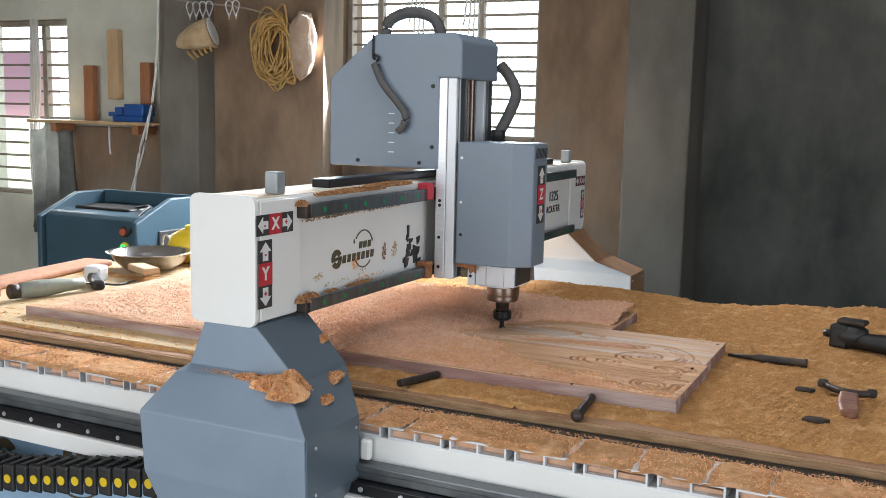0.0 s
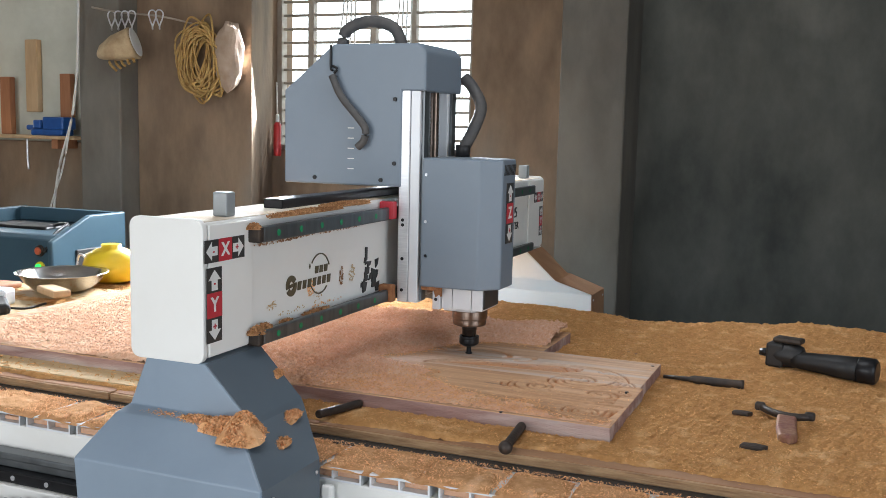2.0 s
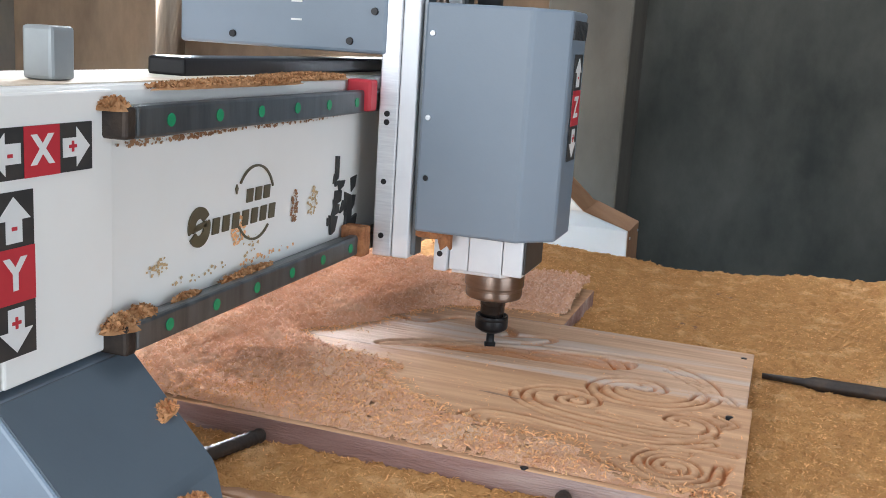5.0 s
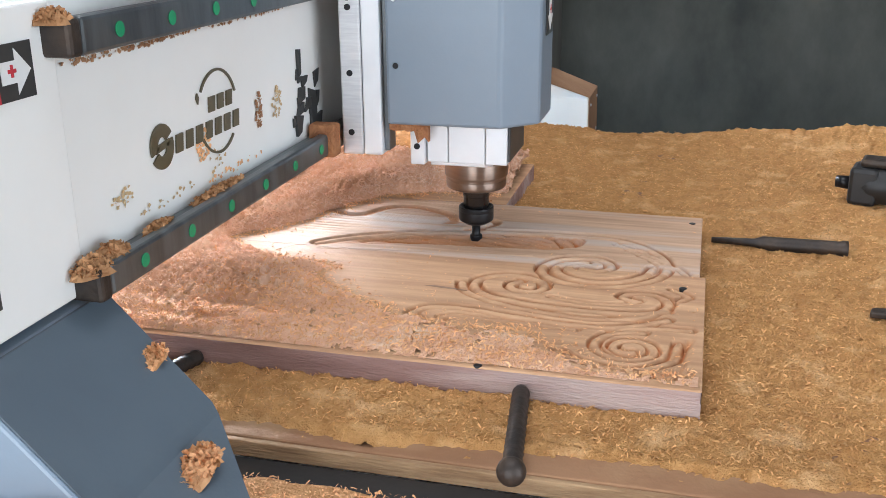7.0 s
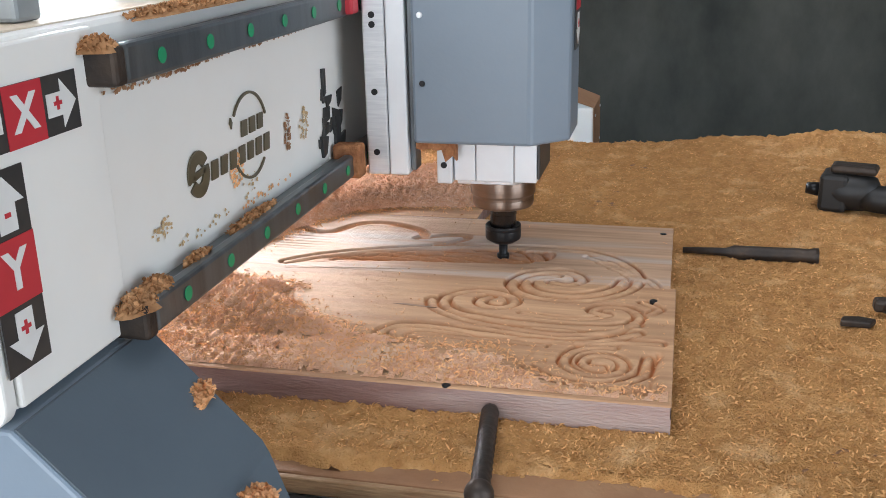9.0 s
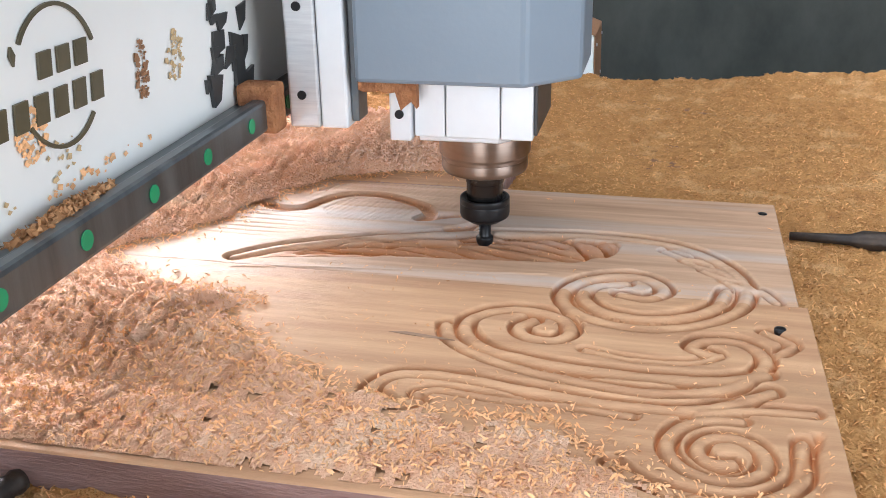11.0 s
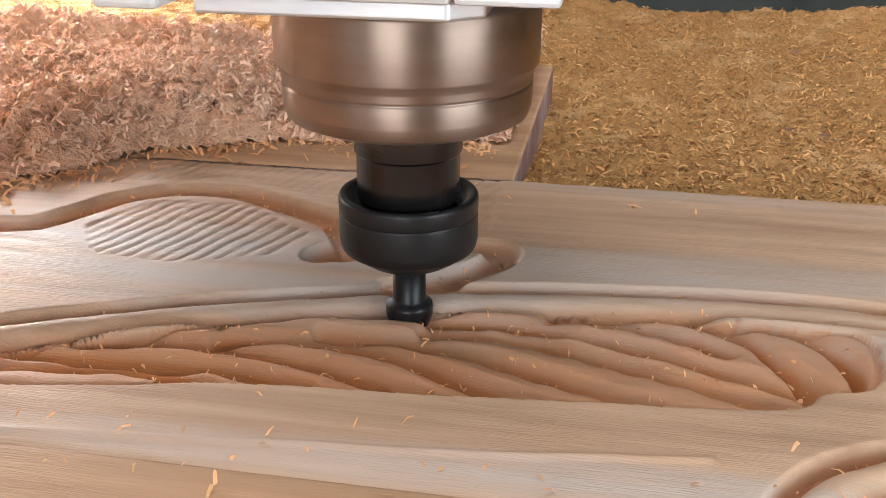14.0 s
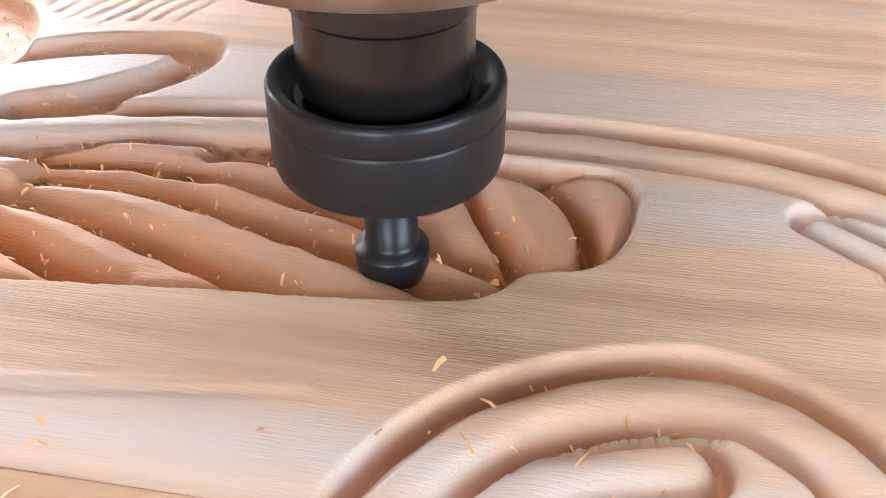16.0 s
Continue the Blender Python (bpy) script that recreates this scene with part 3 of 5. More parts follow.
def gantry():
    g = thing("router_gantry", "white router gantry beam on grey sheet-steel legs", "gantry")
    bm = bmesh.new()
    box(bm, -0.128, 0.0, Y_NEAR + 0.012, Y_FAR - 0.012, 0.930, 1.140, 0.005)
    part("beam", bm, WHITE, g, "dusty white box beam")
    for y0, y1 in ((Y_NEAR, Y_NEAR + 0.0115), (Y_FAR - 0.0115, Y_FAR)):
        bm = bmesh.new()
        pts = []
        for cx, cz, a0 in ((-0.012, 1.130, 0), (-0.117, 1.130, 90), (-0.117, 0.940, 180), (-0.012, 0.940, 270)):
            pts += [(cx + 0.016 * math.cos(radians(a0 + 18 * k)), cz + 0.016 * math.sin(radians(a0 + 18 * k))) for k in range(6)]
        prism(bm, pts, "y", y0, y1, 0.002)
        part("end_cap", bm, WHITE, g, "rounded white end plate")
    # brackets that wrap the ends of the beam
    for y0, y1 in ((Y_NEAR + 0.013, -0.176), (1.30, Y_FAR - 0.013)):
        bm = bmesh.new()
        box(bm, 0.0005, 0.006, y0, y1, 0.934, 1.137, 0.002)
        part("corner_sheet", bm, WHITE, g)
    leg(g, -1, Y_NEAR)
    leg(g, 1, Y_FAR)
    for z0, z1 in ((1.100, 1.126), (0.932, 0.956)):
        bm = bmesh.new()
        box(bm, 0.0004, 0.014, -0.174, 1.295, z0 + 0.005, z1 - 0.005, 0.001)
        box(bm, 0.0142, 0.026, -0.174, 1.295, z0, z1, 0.003)
        rail = part("guide_rail", bm, RAIL_STEEL, g, "dark linear guide rail with green hole caps")
        for k in range(20):
            bm = bmesh.new()
            lathe(bm, [(0.0055, 0.0262), (0.0055, 0.0268)], -0.13 + k * 0.072, (z0 + z1) / 2, 12, "x")
            part("rail_cap", bm, GREEN, rail)
    for z in (1.113, 0.944):
        bm = bmesh.new()
        box(bm, 0.001, 0.027, -0.189, -0.1745, z - 0.0125, z + 0.0125, 0.003)
        part("rail_stop", bm, IRON, g, "rusty rail end block")
    bm = bmesh.new()
    box(bm, -0.075, -0.035, -0.02, 1.25, 1.1405, 1.158, 0.003)
    part("cable_tray", bm, BLACK, g, "black cable channel on the beam")
    bm = bmesh.new()
    box(bm, -0.122, -0.006, Y_NEAR + 0.02, Y_FAR - 0.02, 1.1402, 1.1412)
    part("dust_film", bm, DUSTY_WHITE, g, "film of tan dust on top of the beam")
    for y in (-0.20, 1.36):
        bm = bmesh.new()
        box(bm, -0.048, -0.021, y - 0.010, y + 0.016, 1.1415, 1.181, 0.003)
        part("stop_post", bm, POST_GREY, g, "bare aluminium stop post")
    axis_label(g, Matrix.Translation((0.0065, -0.2545, 1.097)) @ Euler((radians(90), 0, radians(90))).to_matrix().to_4x4(), "X", 0.0350, False)
    axis_label(g, Matrix.Translation((0.0065, -0.283, 1.014)) @ (Euler((radians(90), 0, radians(90))).to_matrix().to_4x4() @ pose(0, 0, 0, 0, 0, 90)), "Y", 0.0385, True)
    axis_label(g, Matrix.Translation((0.0065, 1.39, 1.085)) @ Euler((radians(90), 0, radians(90))).to_matrix().to_4x4(), "X", 0.03, False)
    axis_label(g, Matrix.Translation((0.0065, 1.418, 1.01)) @ (Euler((radians(90), 0, radians(90))).to_matrix().to_4x4() @ pose(0, 0, 0, 0, 0, 90)), "Y", 0.03, True)
    logo_shapes(g, Matrix.Translation((0.0006, -0.048, 1.010)), 0.044)
    up = Euler((radians(90), 0, radians(90))).to_matrix().to_4x4()
    lettering("1325", 0.042, LABEL_BLACK, g, Matrix.Translation((0.001, 1.16, 1.05)) @ up)
    lettering("ROUTER", 0.030, LABEL_BLACK, g, Matrix.Translation((0.001, 1.16, 1.012)) @ up)
    bm = bmesh.new()
    box(bm, 0.182, 0.200, -0.262, -0.248, 0.715, 0.750, 0.004)
    part("wiper_block", bm, WHITE, g, "white plastic rail wiper")
    # torn remains of a black sticker and glued dust
    r = random.Random(4)
    for k in range(26):
        y, z = 0.255 + r.uniform(-0.035, 0.04), 0.986 + r.gauss(0, 0.022)
        if z < 0.962:
            continue
        bm = bmesh.new()
        w, hh = r.uniform(0.004, 0.012), r.uniform(0.004, 0.016)
        prism(bm, [(y - w * r.uniform(0.4, 1), z - hh), (y + w * r.uniform(0.3, 1), z - hh * r.uniform(0.3, 1)), (y + w, z + hh * r.uniform(0.2, 1)), (y - w * r.uniform(0.2, 0.9), z + hh * r.uniform(0.4, 1))], "x", 0.0004, 0.0012 + 0.0001 * k)
        part("sticker_scrap", bm, LABEL_BLACK, g, "torn scrap of a black sticker")
    # dust caked on the face and along the rails
    for y, z, w, hh, n, m_ in ((0.020, 0.996, 0.014, 0.013, 90, ORANGE_CHIP), (0.135, 1.004, 0.008, 0.018, 80, MDF), (0.178, 1.004, 0.013, 0.016, 60, CARPET_STRIP), (-0.112, 0.984, 0.016, 0.008, 36, CARPET_STRIP),
                               (-0.05, 0.966, 0.05, 0.005, 22, CARPET_STRIP), (0.08, 0.962, 0.06, 0.004, 34, ORANGE_CHIP), (-0.08, 1.094, 0.09, 0.0035, 150, MDF), (0.12, 1.096, 0.14, 0.003, 150, MDF), (0.04, 0.978, 0.02, 0.010, 18, CARPET_STRIP), (-0.20, 0.99, 0.02, 0.03, 8, CARPET_STRIP)):
        bm = bmesh.new()
        for k in range(n):
            a, q = r.uniform(0, 6.28), math.sqrt(r.uniform(0, 1))
            cy, cz, s_ = y + w * q * math.cos(a), z + hh * q * math.sin(a) + 0.25 * hh * q * math.cos(a), r.uniform(0.0006, 0.0022)
            t0 = r.uniform(0, 6.28)
            vs = [bm.verts.new((0.0007 + r.uniform(0, 0.0009), cy + 1.4 * s_ * math.cos(t0 + j * 1.57 + r.uniform(-0.4, 0.4)), cz + s_ * math.sin(t0 + j * 1.57))) for j in range(4)]
            bm.faces.new(vs)
        tagged(part("dust_smear", bm, m_, g, "smear of caked sawdust on the white beam"), "smear of caked sawdust on the white beam", kind="stuff")
    return g


GANTRY = gantry()


def clump(name, label, parent, spots, material, seed, chip_mat, flakes=350, size=0.006, slope=0.0):
    """Heaps of shavings: spots of (x, y, z, rx, ry, h), domes under a crust of flakes."""
    r = np.random.default_rng(seed)
    bm = bmesh.new()
    for x, y, z, rx, ry, hh in spots:
        rings = []
        for a in range(6):
            f = a / 5
            ring = []
            for k in range(16):
                t = 2 * math.pi * k / 16
                q = 1 + 0.16 * math.sin(3 * t + seed) + r.normal(0, 0.05)
                ring.append(bm.verts.new((x + rx * f * q * math.cos(t), y + ry * f * q * math.sin(t), z + slope * ry * f * q * math.sin(t) + hh * (math.cos(f * math.pi / 2) ** 1.2) * (1 + r.normal(0, 0.06)) - (0.002 if a == 5 else 0))))
            rings.append(ring)
        for a, b in zip(rings[1:], rings[2:]):
            for k in range(16):
                bm.faces.new((a[k], a[(k + 1) % 16], b[(k + 1) % 16], b[k]))
        bm.faces.new(rings[1])
        for f in range(int(flakes * rx * ry / 0.0012)):
            f_, t = math.sqrt(r.uniform(0, 1)), r.uniform(0, 6.28)
            c = Vector((x + rx * f_ * math.cos(t), y + ry * f_ * math.sin(t), z + slope * ry * f_ * math.sin(t) + hh * math.cos(f_ * math.pi / 2) ** 1.2 + 0.001))
            u = Vector(r.normal(0, 1, 3)).normalized() * size * r.uniform(0.5, 1.1)
            v = u.cross(Vector(r.normal(0, 1, 3))).normalized() * size * r.uniform(0.2, 0.5)
            q = [bm.verts.new(c + s * u + t2 * v) for s, t2 in ((-1, -1), (1, -1), (1, 1), (-1, 1))]
            bm.faces.new(q)
    ob = obj(name, bm, chip_mat)
    if parent:
        ob.parent = parent
    return tagged(ob, label, kind="stuff")


DARK_CHIP = mat("orange_brown_flake", (0.80, 0.47, 0.25), (0.62, 0.32, 0.14), 40, 0.9, 0, 0.2, 300, random=0.25, spec=0.1)
for spots, seed in (([(0.098, -0.343, 0.838, 0.036, 0.032, 0.034), (0.060, -0.334, 0.842, 0.045, 0.022, 0.014), (0.015, -0.328, 0.843, 0.045, 0.014, 0.007), (-0.05, -0.326, 0.843, 0.05, 0.010, 0.002)], 3), ([(0.107, -0.225, 0.836, 0.016, 0.022, 0.006)], 4), ([(0.048, -0.172, 0.884, 0.010, 0.016, 0.006)], 5), ([(0.135, -0.30, 0.818, 0.013, 0.02, 0.004)], 6)):
    clump("dust_mound", "heap of reddish shavings on the leg", GANTRY, spots, PINK_DUST, seed, DARK_CHIP, 900, 0.0034, 0.25)
for spots, seed in (([(0.016, -0.182, 0.953, 0.013, 0.017, 0.010), (0.014, -0.154, 0.955, 0.010, 0.020, 0.008)], 7), ([(0.013, -0.085, 0.955, 0.006, 0.020, 0.003)], 8), ([(0.014, -0.186, 1.124, 0.013, 0.012, 0.007)], 9), ([(0.012, 0.02, 0.955, 0.006, 0.05, 0.003)], 10), ([(0.004, 0.0, 1.137, 0.016, 0.13, 0.0035)], 11), ([(-0.012, 0.17, 1.139, 0.022, 0.10, 0.003)], 12)):
    clump("rail_dust", "reddish shavings caught on the guide rail", GANTRY, spots, PINK_DUST, seed, RAIL_CHIP, 900, 0.003)

# ---- the spindle carriage; its own x = y = 0 is the tool's axis ----


def carriage():
    c = thing("spindle_carriage", "grey covered spindle carriage with a motor and router bit", "spindle carriage")
    # housing of the Z drive
    bm = bmesh.new()
    prism(bm, [(-0.405, 1.167), (-0.130, 1.167), (-0.130, 1.362), (-0.078, 1.362), (-0.078, 1.440), (-0.094, 1.457), (-0.288, 1.457), (-0.405, 1.362)], "y", -0.075, 0.12, 0.004)
    part("drive_housing", bm, BLUE_GREY, c, "blue-grey sheet-metal drive housing")
    for x, z in ((-0.145, 1.345), (-0.145, 1.215), (-0.175, 1.180), (-0.33, 1.180)):
        bm = bmesh.new()
        lathe(bm, [(0.004, -0.0785), (0.004, -0.076), (0.0045, -0.0755)], x, z, 12, "y")
        part("housing_screw", bm, BLACK, c)
    for k in range(5):
        bm = bmesh.new()
        box(bm, -0.252, -0.238, -0.0765, -0.0755, 1.20 + k * 0.021, 1.2022 + k * 0.021)
        part("vent_slit", bm, LABEL_WHITE, c)
    bm = bmesh.new()
    tube(bm, [(-0.335, 0.05, 1.452), (-0.325, 0.05, 1.495), (-0.27, 0.05, 1.515), (-0.21, 0.05, 1.50), (-0.185, 0.05, 1.452)], 0.0125, 12, 7, 0.06)
    part("cable_loop", bm, HOSE, c, "thick black cable loop on top of the housing")
    bm = bmesh.new()
    tube(bm, [(-0.292, -0.079, 1.455), (-0.292, -0.079, 1.41), (-0.286, -0.082, 1.402)], 0.0025, 8, 6)
    tube(bm, [(-0.286, -0.082, 1.412), (-0.275, -0.083, 1.405), (-0.282, -0.083, 1.395), (-0.276, -0.083, 1.388)], 0.0028, 8, 6)
    part("wire_hook", bm, BLACK, c)
    bm = bmesh.new()
    tube(bm, [(-0.284, -0.088, 1.392), (-0.262, -0.089, 1.35), (-0.225, -0.09, 1.31), (-0.205, -0.09, 1.285), (-0.208, -0.09, 1.26), (-0.222, -0.09, 1.246)], 0.0075, 10, 7, 0.05)
    part("hanging_tube", bm, HOSE, c, "dusty black tube hung from the hook")
    # back plate, slide rails and screw
    bm = bmesh.new()
    box(bm, -0.136, -0.112, -0.072, 0.115, 0.930, 1.40, 0.002)
    part("back_plate", bm, ALU, c, "thick aluminium back plate")
    for y0 in (-0.071, 0.075):
        bm = bmesh.new()
        box(bm, -0.1115, -0.0905, y0, y0 + 0.038, 0.930, 1.40, 0.002)
        part("side_plate", bm, ALU_WHITE, c, "bright aluminium side plate")
        bm = bmesh.new()
        box(bm, -0.090, -0.084, y0 + 0.008, y0 + 0.03, 0.934, 1.39, 0.001)
        part("slide_rail", bm, RAIL_STEEL, c)
    for z in (0.955, 1.02, 1.09, 1.10):
        bm = bmesh.new()
        lathe(bm, [(0.0035, -0.0735), (0.0035, -0.0722)], -0.125, z, 10, "y")
        part("plate_screw", bm, BLACK, c)
    bm = bmesh.new()
    lathe(bm, [(0.008 + 0.0012 * (k % 2), 0.94 + 0.004 * k) for k in range(112)], -0.098, 0.02, 14)
    part("ball_screw", bm, STEEL, c, "steel ball screw")
    for z0 in (1.08, 1.0):
        bm = bmesh.new()
        box(bm, -0.0838, -0.078, -0.066, -0.03, z0, z0 + 0.045, 0.002)
        part("slide_block", bm, GREEN if z0 > 1.05 else IRON, c)
    for z0 in (0.918, 1.09):
        for y0 in (-0.095, 0.10):
            bm = bmesh.new()
            box(bm, -0.168, -0.1375, y0 - 0.0, y0 + 0.022, z0 + 0.012, z0 + 0.048, 0.003)
            part("rail_wiper", bm, RED if z0 > 1 else CAKED, c, "rail wiper caked with reddish dust" if z0 < 1 else "red rail wiper")
    # spindle cover with cut corner
    bm = bmesh.new()
    prism(bm, [(-0.083, -0.075), (0.042, -0.075), (0.079, -0.038), (0.079, 0.038), (0.042, 0.075), (-0.083, 0.075)], "z", 0.966, 1.229, 0.0035)
    cover = part("spindle_cover", bm, BLUE_GREY, c, "blue-grey sheet-metal spindle cover")
    for x, z in ((-0.073, 1.195), (-0.073, 1.10), (-0.072, 1.03)):
        bm = bmesh.new()
        lathe(bm, [(0.0028, -0.0768), (0.0034, -0.0752)], x, z, 12, "y")
        part("cover_screw", bm, BLACK if z < 1.05 else ALU, cover)
    r = random.Random(21)
    bm = bmesh.new()
    xs = [-0.082 + 0.004 * k for k in range(12)]
    low = [0.9645 - (0.004 + 0.003 * r.random() if k < 8 else 0.012 + 0.014 * r.random()) for k in range(12)]
    prism(bm, [(x_, 0.9657) for x_ in xs] + [(x_, z_) for x_, z_ in zip(xs[::-1], low[::-1])], "y", -0.070, -0.062)
    part("dust_lip", bm, CAKED, c, "ragged lip of caked orange dust")
    for k in range(9):
        bm = bmesh.new()
        box(bm, -0.001, 0.001, -0.0008, 0.0008, -0.011, 0.011)
        ob = part("louvre", bm, LABEL_BLACK, cover)
        ob.matrix_local = pose(0.0797, -0.032 + 0.008 * k, 1.208, -16, 0, 0)
    axis_label(c, Matrix.Translation((0.0798, 0.002, 1.120)) @ (Euler((radians(90), 0, radians(90))).to_matrix().to_4x4() @ pose(0, 0, 0, 0, 0, 90)), "Z", 0.041, True)
    bm = bmesh.new()
    tube(bm, [(-0.075, 0.125, 1.40), (-0.052, 0.125, 1.375), (-0.028, 0.11, 1.335), (-0.035, 0.09, 1.29), (-0.05, 0.075, 1.25), (-0.052, 0.07, 1.228)], 0.0125, 14, 8, 0.05)
    part("corrugated_hose", bm, HOSE, c, "grey corrugated cable hose")
    bm = bmesh.new()
    lathe(bm, [(0.016, 1.2295), (0.016, 1.252), (0.0145, 1.254)], -0.052, 0.07, 18)
    part("hose_gland", bm, RUBBER, c)
    # square spindle motor in three ribs
    for x0, x1 in ((-0.046, -0.0225), (-0.0217, 0.0195), (0.0203, 0.0445)):
        bm = bmesh.new()
        box(bm, x0, x1, -0.046, 0.046, 0.9195, 1.05, 0.0012)
        part("motor_section", bm, ALU_WHITE, c, "square white aluminium section of the spindle motor")
    bm = bmesh.new()
    box(bm, 0.0447, 0.0475, -0.043, 0.043, 0.923, 1.0, 0.001)
    part("motor_grille", bm, LABEL_BLACK, c, "black side grille of the motor")
    bm = bmesh.new()
    box(bm, -0.064, -0.0475, -0.052, 0.05, 0.917, 0.965, 0.0015)
    part("motor_bracket", bm, ALU_WHITE, c, "white aluminium motor bracket")
    bm = bmesh.new()
    lathe(bm, [(0.0035, -0.0535), (0.0035, -0.052)], -0.056, 0.938, 12, "y")
    part("bracket_screw", bm, BLACK, c)
    bm = bmesh.new()
    prism(bm, [(-0.044, -0.040), (0.018, -0.040), (0.026, -0.032), (0.026, 0.038), (-0.044, 0.038)], "z", 0.9145, 0.9193, 0.0008)
    part("flange", bm, ALU, c)
    bm = bmesh.new()
    lathe(bm, crisp([(0.0358, 0.9143), (0.0366, 0.9135), (0.0366, 0.8975), (0.0360, 0.8968), (0.0349, 0.8950), (0.0349, 0.8930), (0.0346, 0.8927), (0.0346, 0.8922), (0.0349, 0.8919), (0.0349, 0.8862), (0.0338, 0.8828), (0.0290, 0.8808), (0.016, 0.8798)]), n=72)
    part("bearing_housing", bm, STEEL, c, "turned steel nose of the spindle")
    bm = bmesh.new()
    lathe(bm, crisp([(0.0158, 0.8796), (0.0156, 0.879), (0.0156, 0.871), (0.0150, 0.8705), (0.0150, 0.8575), (0.0145, 0.856)]), n=48)
    part("spindle_shaft", bm, SHAFT, c)
    bm = bmesh.new()
    lathe(bm, crisp([(0.0158, 0.855), (0.0180, 0.8578), (0.0199, 0.8583), (0.0205, 0.8573), (0.0205, 0.8530), (0.0202, 0.8527), (0.0205, 0.8524), (0.0205, 0.8440), (0.0199, 0.8415), (0.0130, 0.8368), (0.0060, 0.8363)]), n=48)
    part("collet_nut", bm, BLACK, c, "black collet nut")
    bm = bmesh.new()
    lathe(bm, [(0.0050, 0.8361), (0.0050, 0.8238), (0.0056, 0.8228), (0.0070, 0.8222), (0.0072, 0.8212), (0.0072, 0.8185), (0.0060, 0.8150), (0.0033, 0.8120), (0.0008, 0.8108)], n=32)
    part("router_bit", bm, BLACK, c, "black round-nosed router bit")
    return c


CARRIAGE = carriage()

# ---- the work piece: glued planks with a carved scroll ----


def line_distance(X, Y, pts):
    d = np.full(X.shape, 9.0)
    for (ax, ay), (bx, by) in zip(pts, pts[1:]):
        ux, uy = bx - ax, by - ay
        L = ux * ux + uy * uy + 1e-12
        pad = 0.02
        m = (X > min(ax, bx) - pad) & (X < max(ax, bx) + pad) & (Y > min(ay, by) - pad) & (Y < max(ay, by) + pad)
        t = np.clip(((X[m] - ax) * ux + (Y[m] - ay) * uy) / L, 0, 1)
        d[m] = np.minimum(d[m], np.hypot(X[m] - ax - t * ux, Y[m] - ay - t * uy))
    return d


def smooth2(pts, steps=8):
    return [(p.x, p.y) for p in spline([(a, b, 0) for a, b in pts], steps)]


def spiral(cx, cy, rx, ry, start, turns, inner, n=60):
    out = []
    for k in range(n):
        f = k / (n - 1)
        a = start + 2 * math.pi * turns * f
        r = 1 + (inner - 1) * f ** 0.8
        out.append((cx + rx * r * math.cos(a), cy + ry * r * math.sin(a)))
    return out


def inside(X, Y, poly):
    res = np.zeros(X.shape, bool)
    n = len(poly)
    for i in range(n):
        (ax, ay), (bx, by) = poly[i], poly[(i + 1) % n]
        c = ((ay > Y) != (by > Y)) & (X < (bx - ax) * (Y - ay) / (by - ay + 1e-12) + ax)
        res ^= c
    return res


LEAF_TOP = smooth2([(-0.434, 0.271), (-0.427, 0.282), (-0.409, 0.296), (-0.374, 0.316), (-0.344, 0.328), (-0.321, 0.339), (-0.280, 0.354), (-0.257, 0.361), (-0.225, 0.366), (-0.199, 0.369), (-0.173, 0.369), (-0.146, 0.367), (-0.135, 0.366), (-0.130, 0.360)])
LEAF_LOW = smooth2([(-0.434, 0.271), (-0.413, 0.281), (-0.383, 0.289), (-0.337, 0.297), (-0.313, 0.303), (-0.288, 0.306), (-0.256, 0.308), (-0.227, 0.311), (-0.194, 0.314), (-0.173, 0.316), (-0.157, 0.320), (-0.151, 0.328), (-0.139, 0.332), (-0.132, 0.344), (-0.130, 0.360)])
LEAF_VEINS = [smooth2(v) for v in (
    [(-0.386, 0.300), (-0.352, 0.307), (-0.330, 0.308), (-0.315, 0.303)],
    [(-0.379, 0.311), (-0.347, 0.314), (-0.318, 0.314), (-0.303, 0.311), (-0.288, 0.306)],
    [(-0.361, 0.321), (-0.324, 0.325), (-0.294, 0.321), (-0.276, 0.316), (-0.257, 0.308)],
    [(-0.321, 0.331), (-0.286, 0.333), (-0.262, 0.326), (-0.243, 0.317), (-0.228, 0.311)],
    [(-0.292, 0.340), (-0.264, 0.338), (-0.236, 0.330), (-0.215, 0.322), (-0.196, 0.314)],
    [(-0.261, 0.346), (-0.230, 0.344), (-0.201, 0.335), (-0.180, 0.327), (-0.160, 0.320)],
    [(-0.280, 0.353), (-0.241, 0.354), (-0.212, 0.350), (-0.192, 0.344), (-0.174, 0.337), (-0.153, 0.328)],
    [(-0.225, 0.361), (-0.205, 0.361), (-0.188, 0.356), (-0.174, 0.348)],
    [(-0.209, 0.368), (-0.183, 0.367), (-0.168, 0.358), (-0.160, 0.345), (-0.151, 0.329)],
    [(-0.170, 0.368), (-0.157, 0.365), (-0.147, 0.359), (-0.141, 0.349), (-0.139, 0.332)])]
BAND = smooth2([(-0.435, 0.282), (-0.417, 0.299), (-0.393, 0.316), (-0.349, 0.337), (-0.325, 0.347), (-0.282, 0.361), (-0.253, 0.368), (-0.226, 0.373), (-0.199, 0.376), (-0.164, 0.379), (-0.128, 0.378), (-0.092, 0.371), (-0.062, 0.352), (-0.041, 0.322), (-0.034, 0.290),
                (-0.042, 0.258), (-0.067, 0.231), (-0.102, 0.217), (-0.137, 0.222), (-0.160, 0.241), (-0.166, 0.266), (-0.150, 0.291), (-0.120, 0.303), (-0.098, 0.292), (-0.094, 0.276), (-0.107, 0.264), (-0.124, 0.268)])
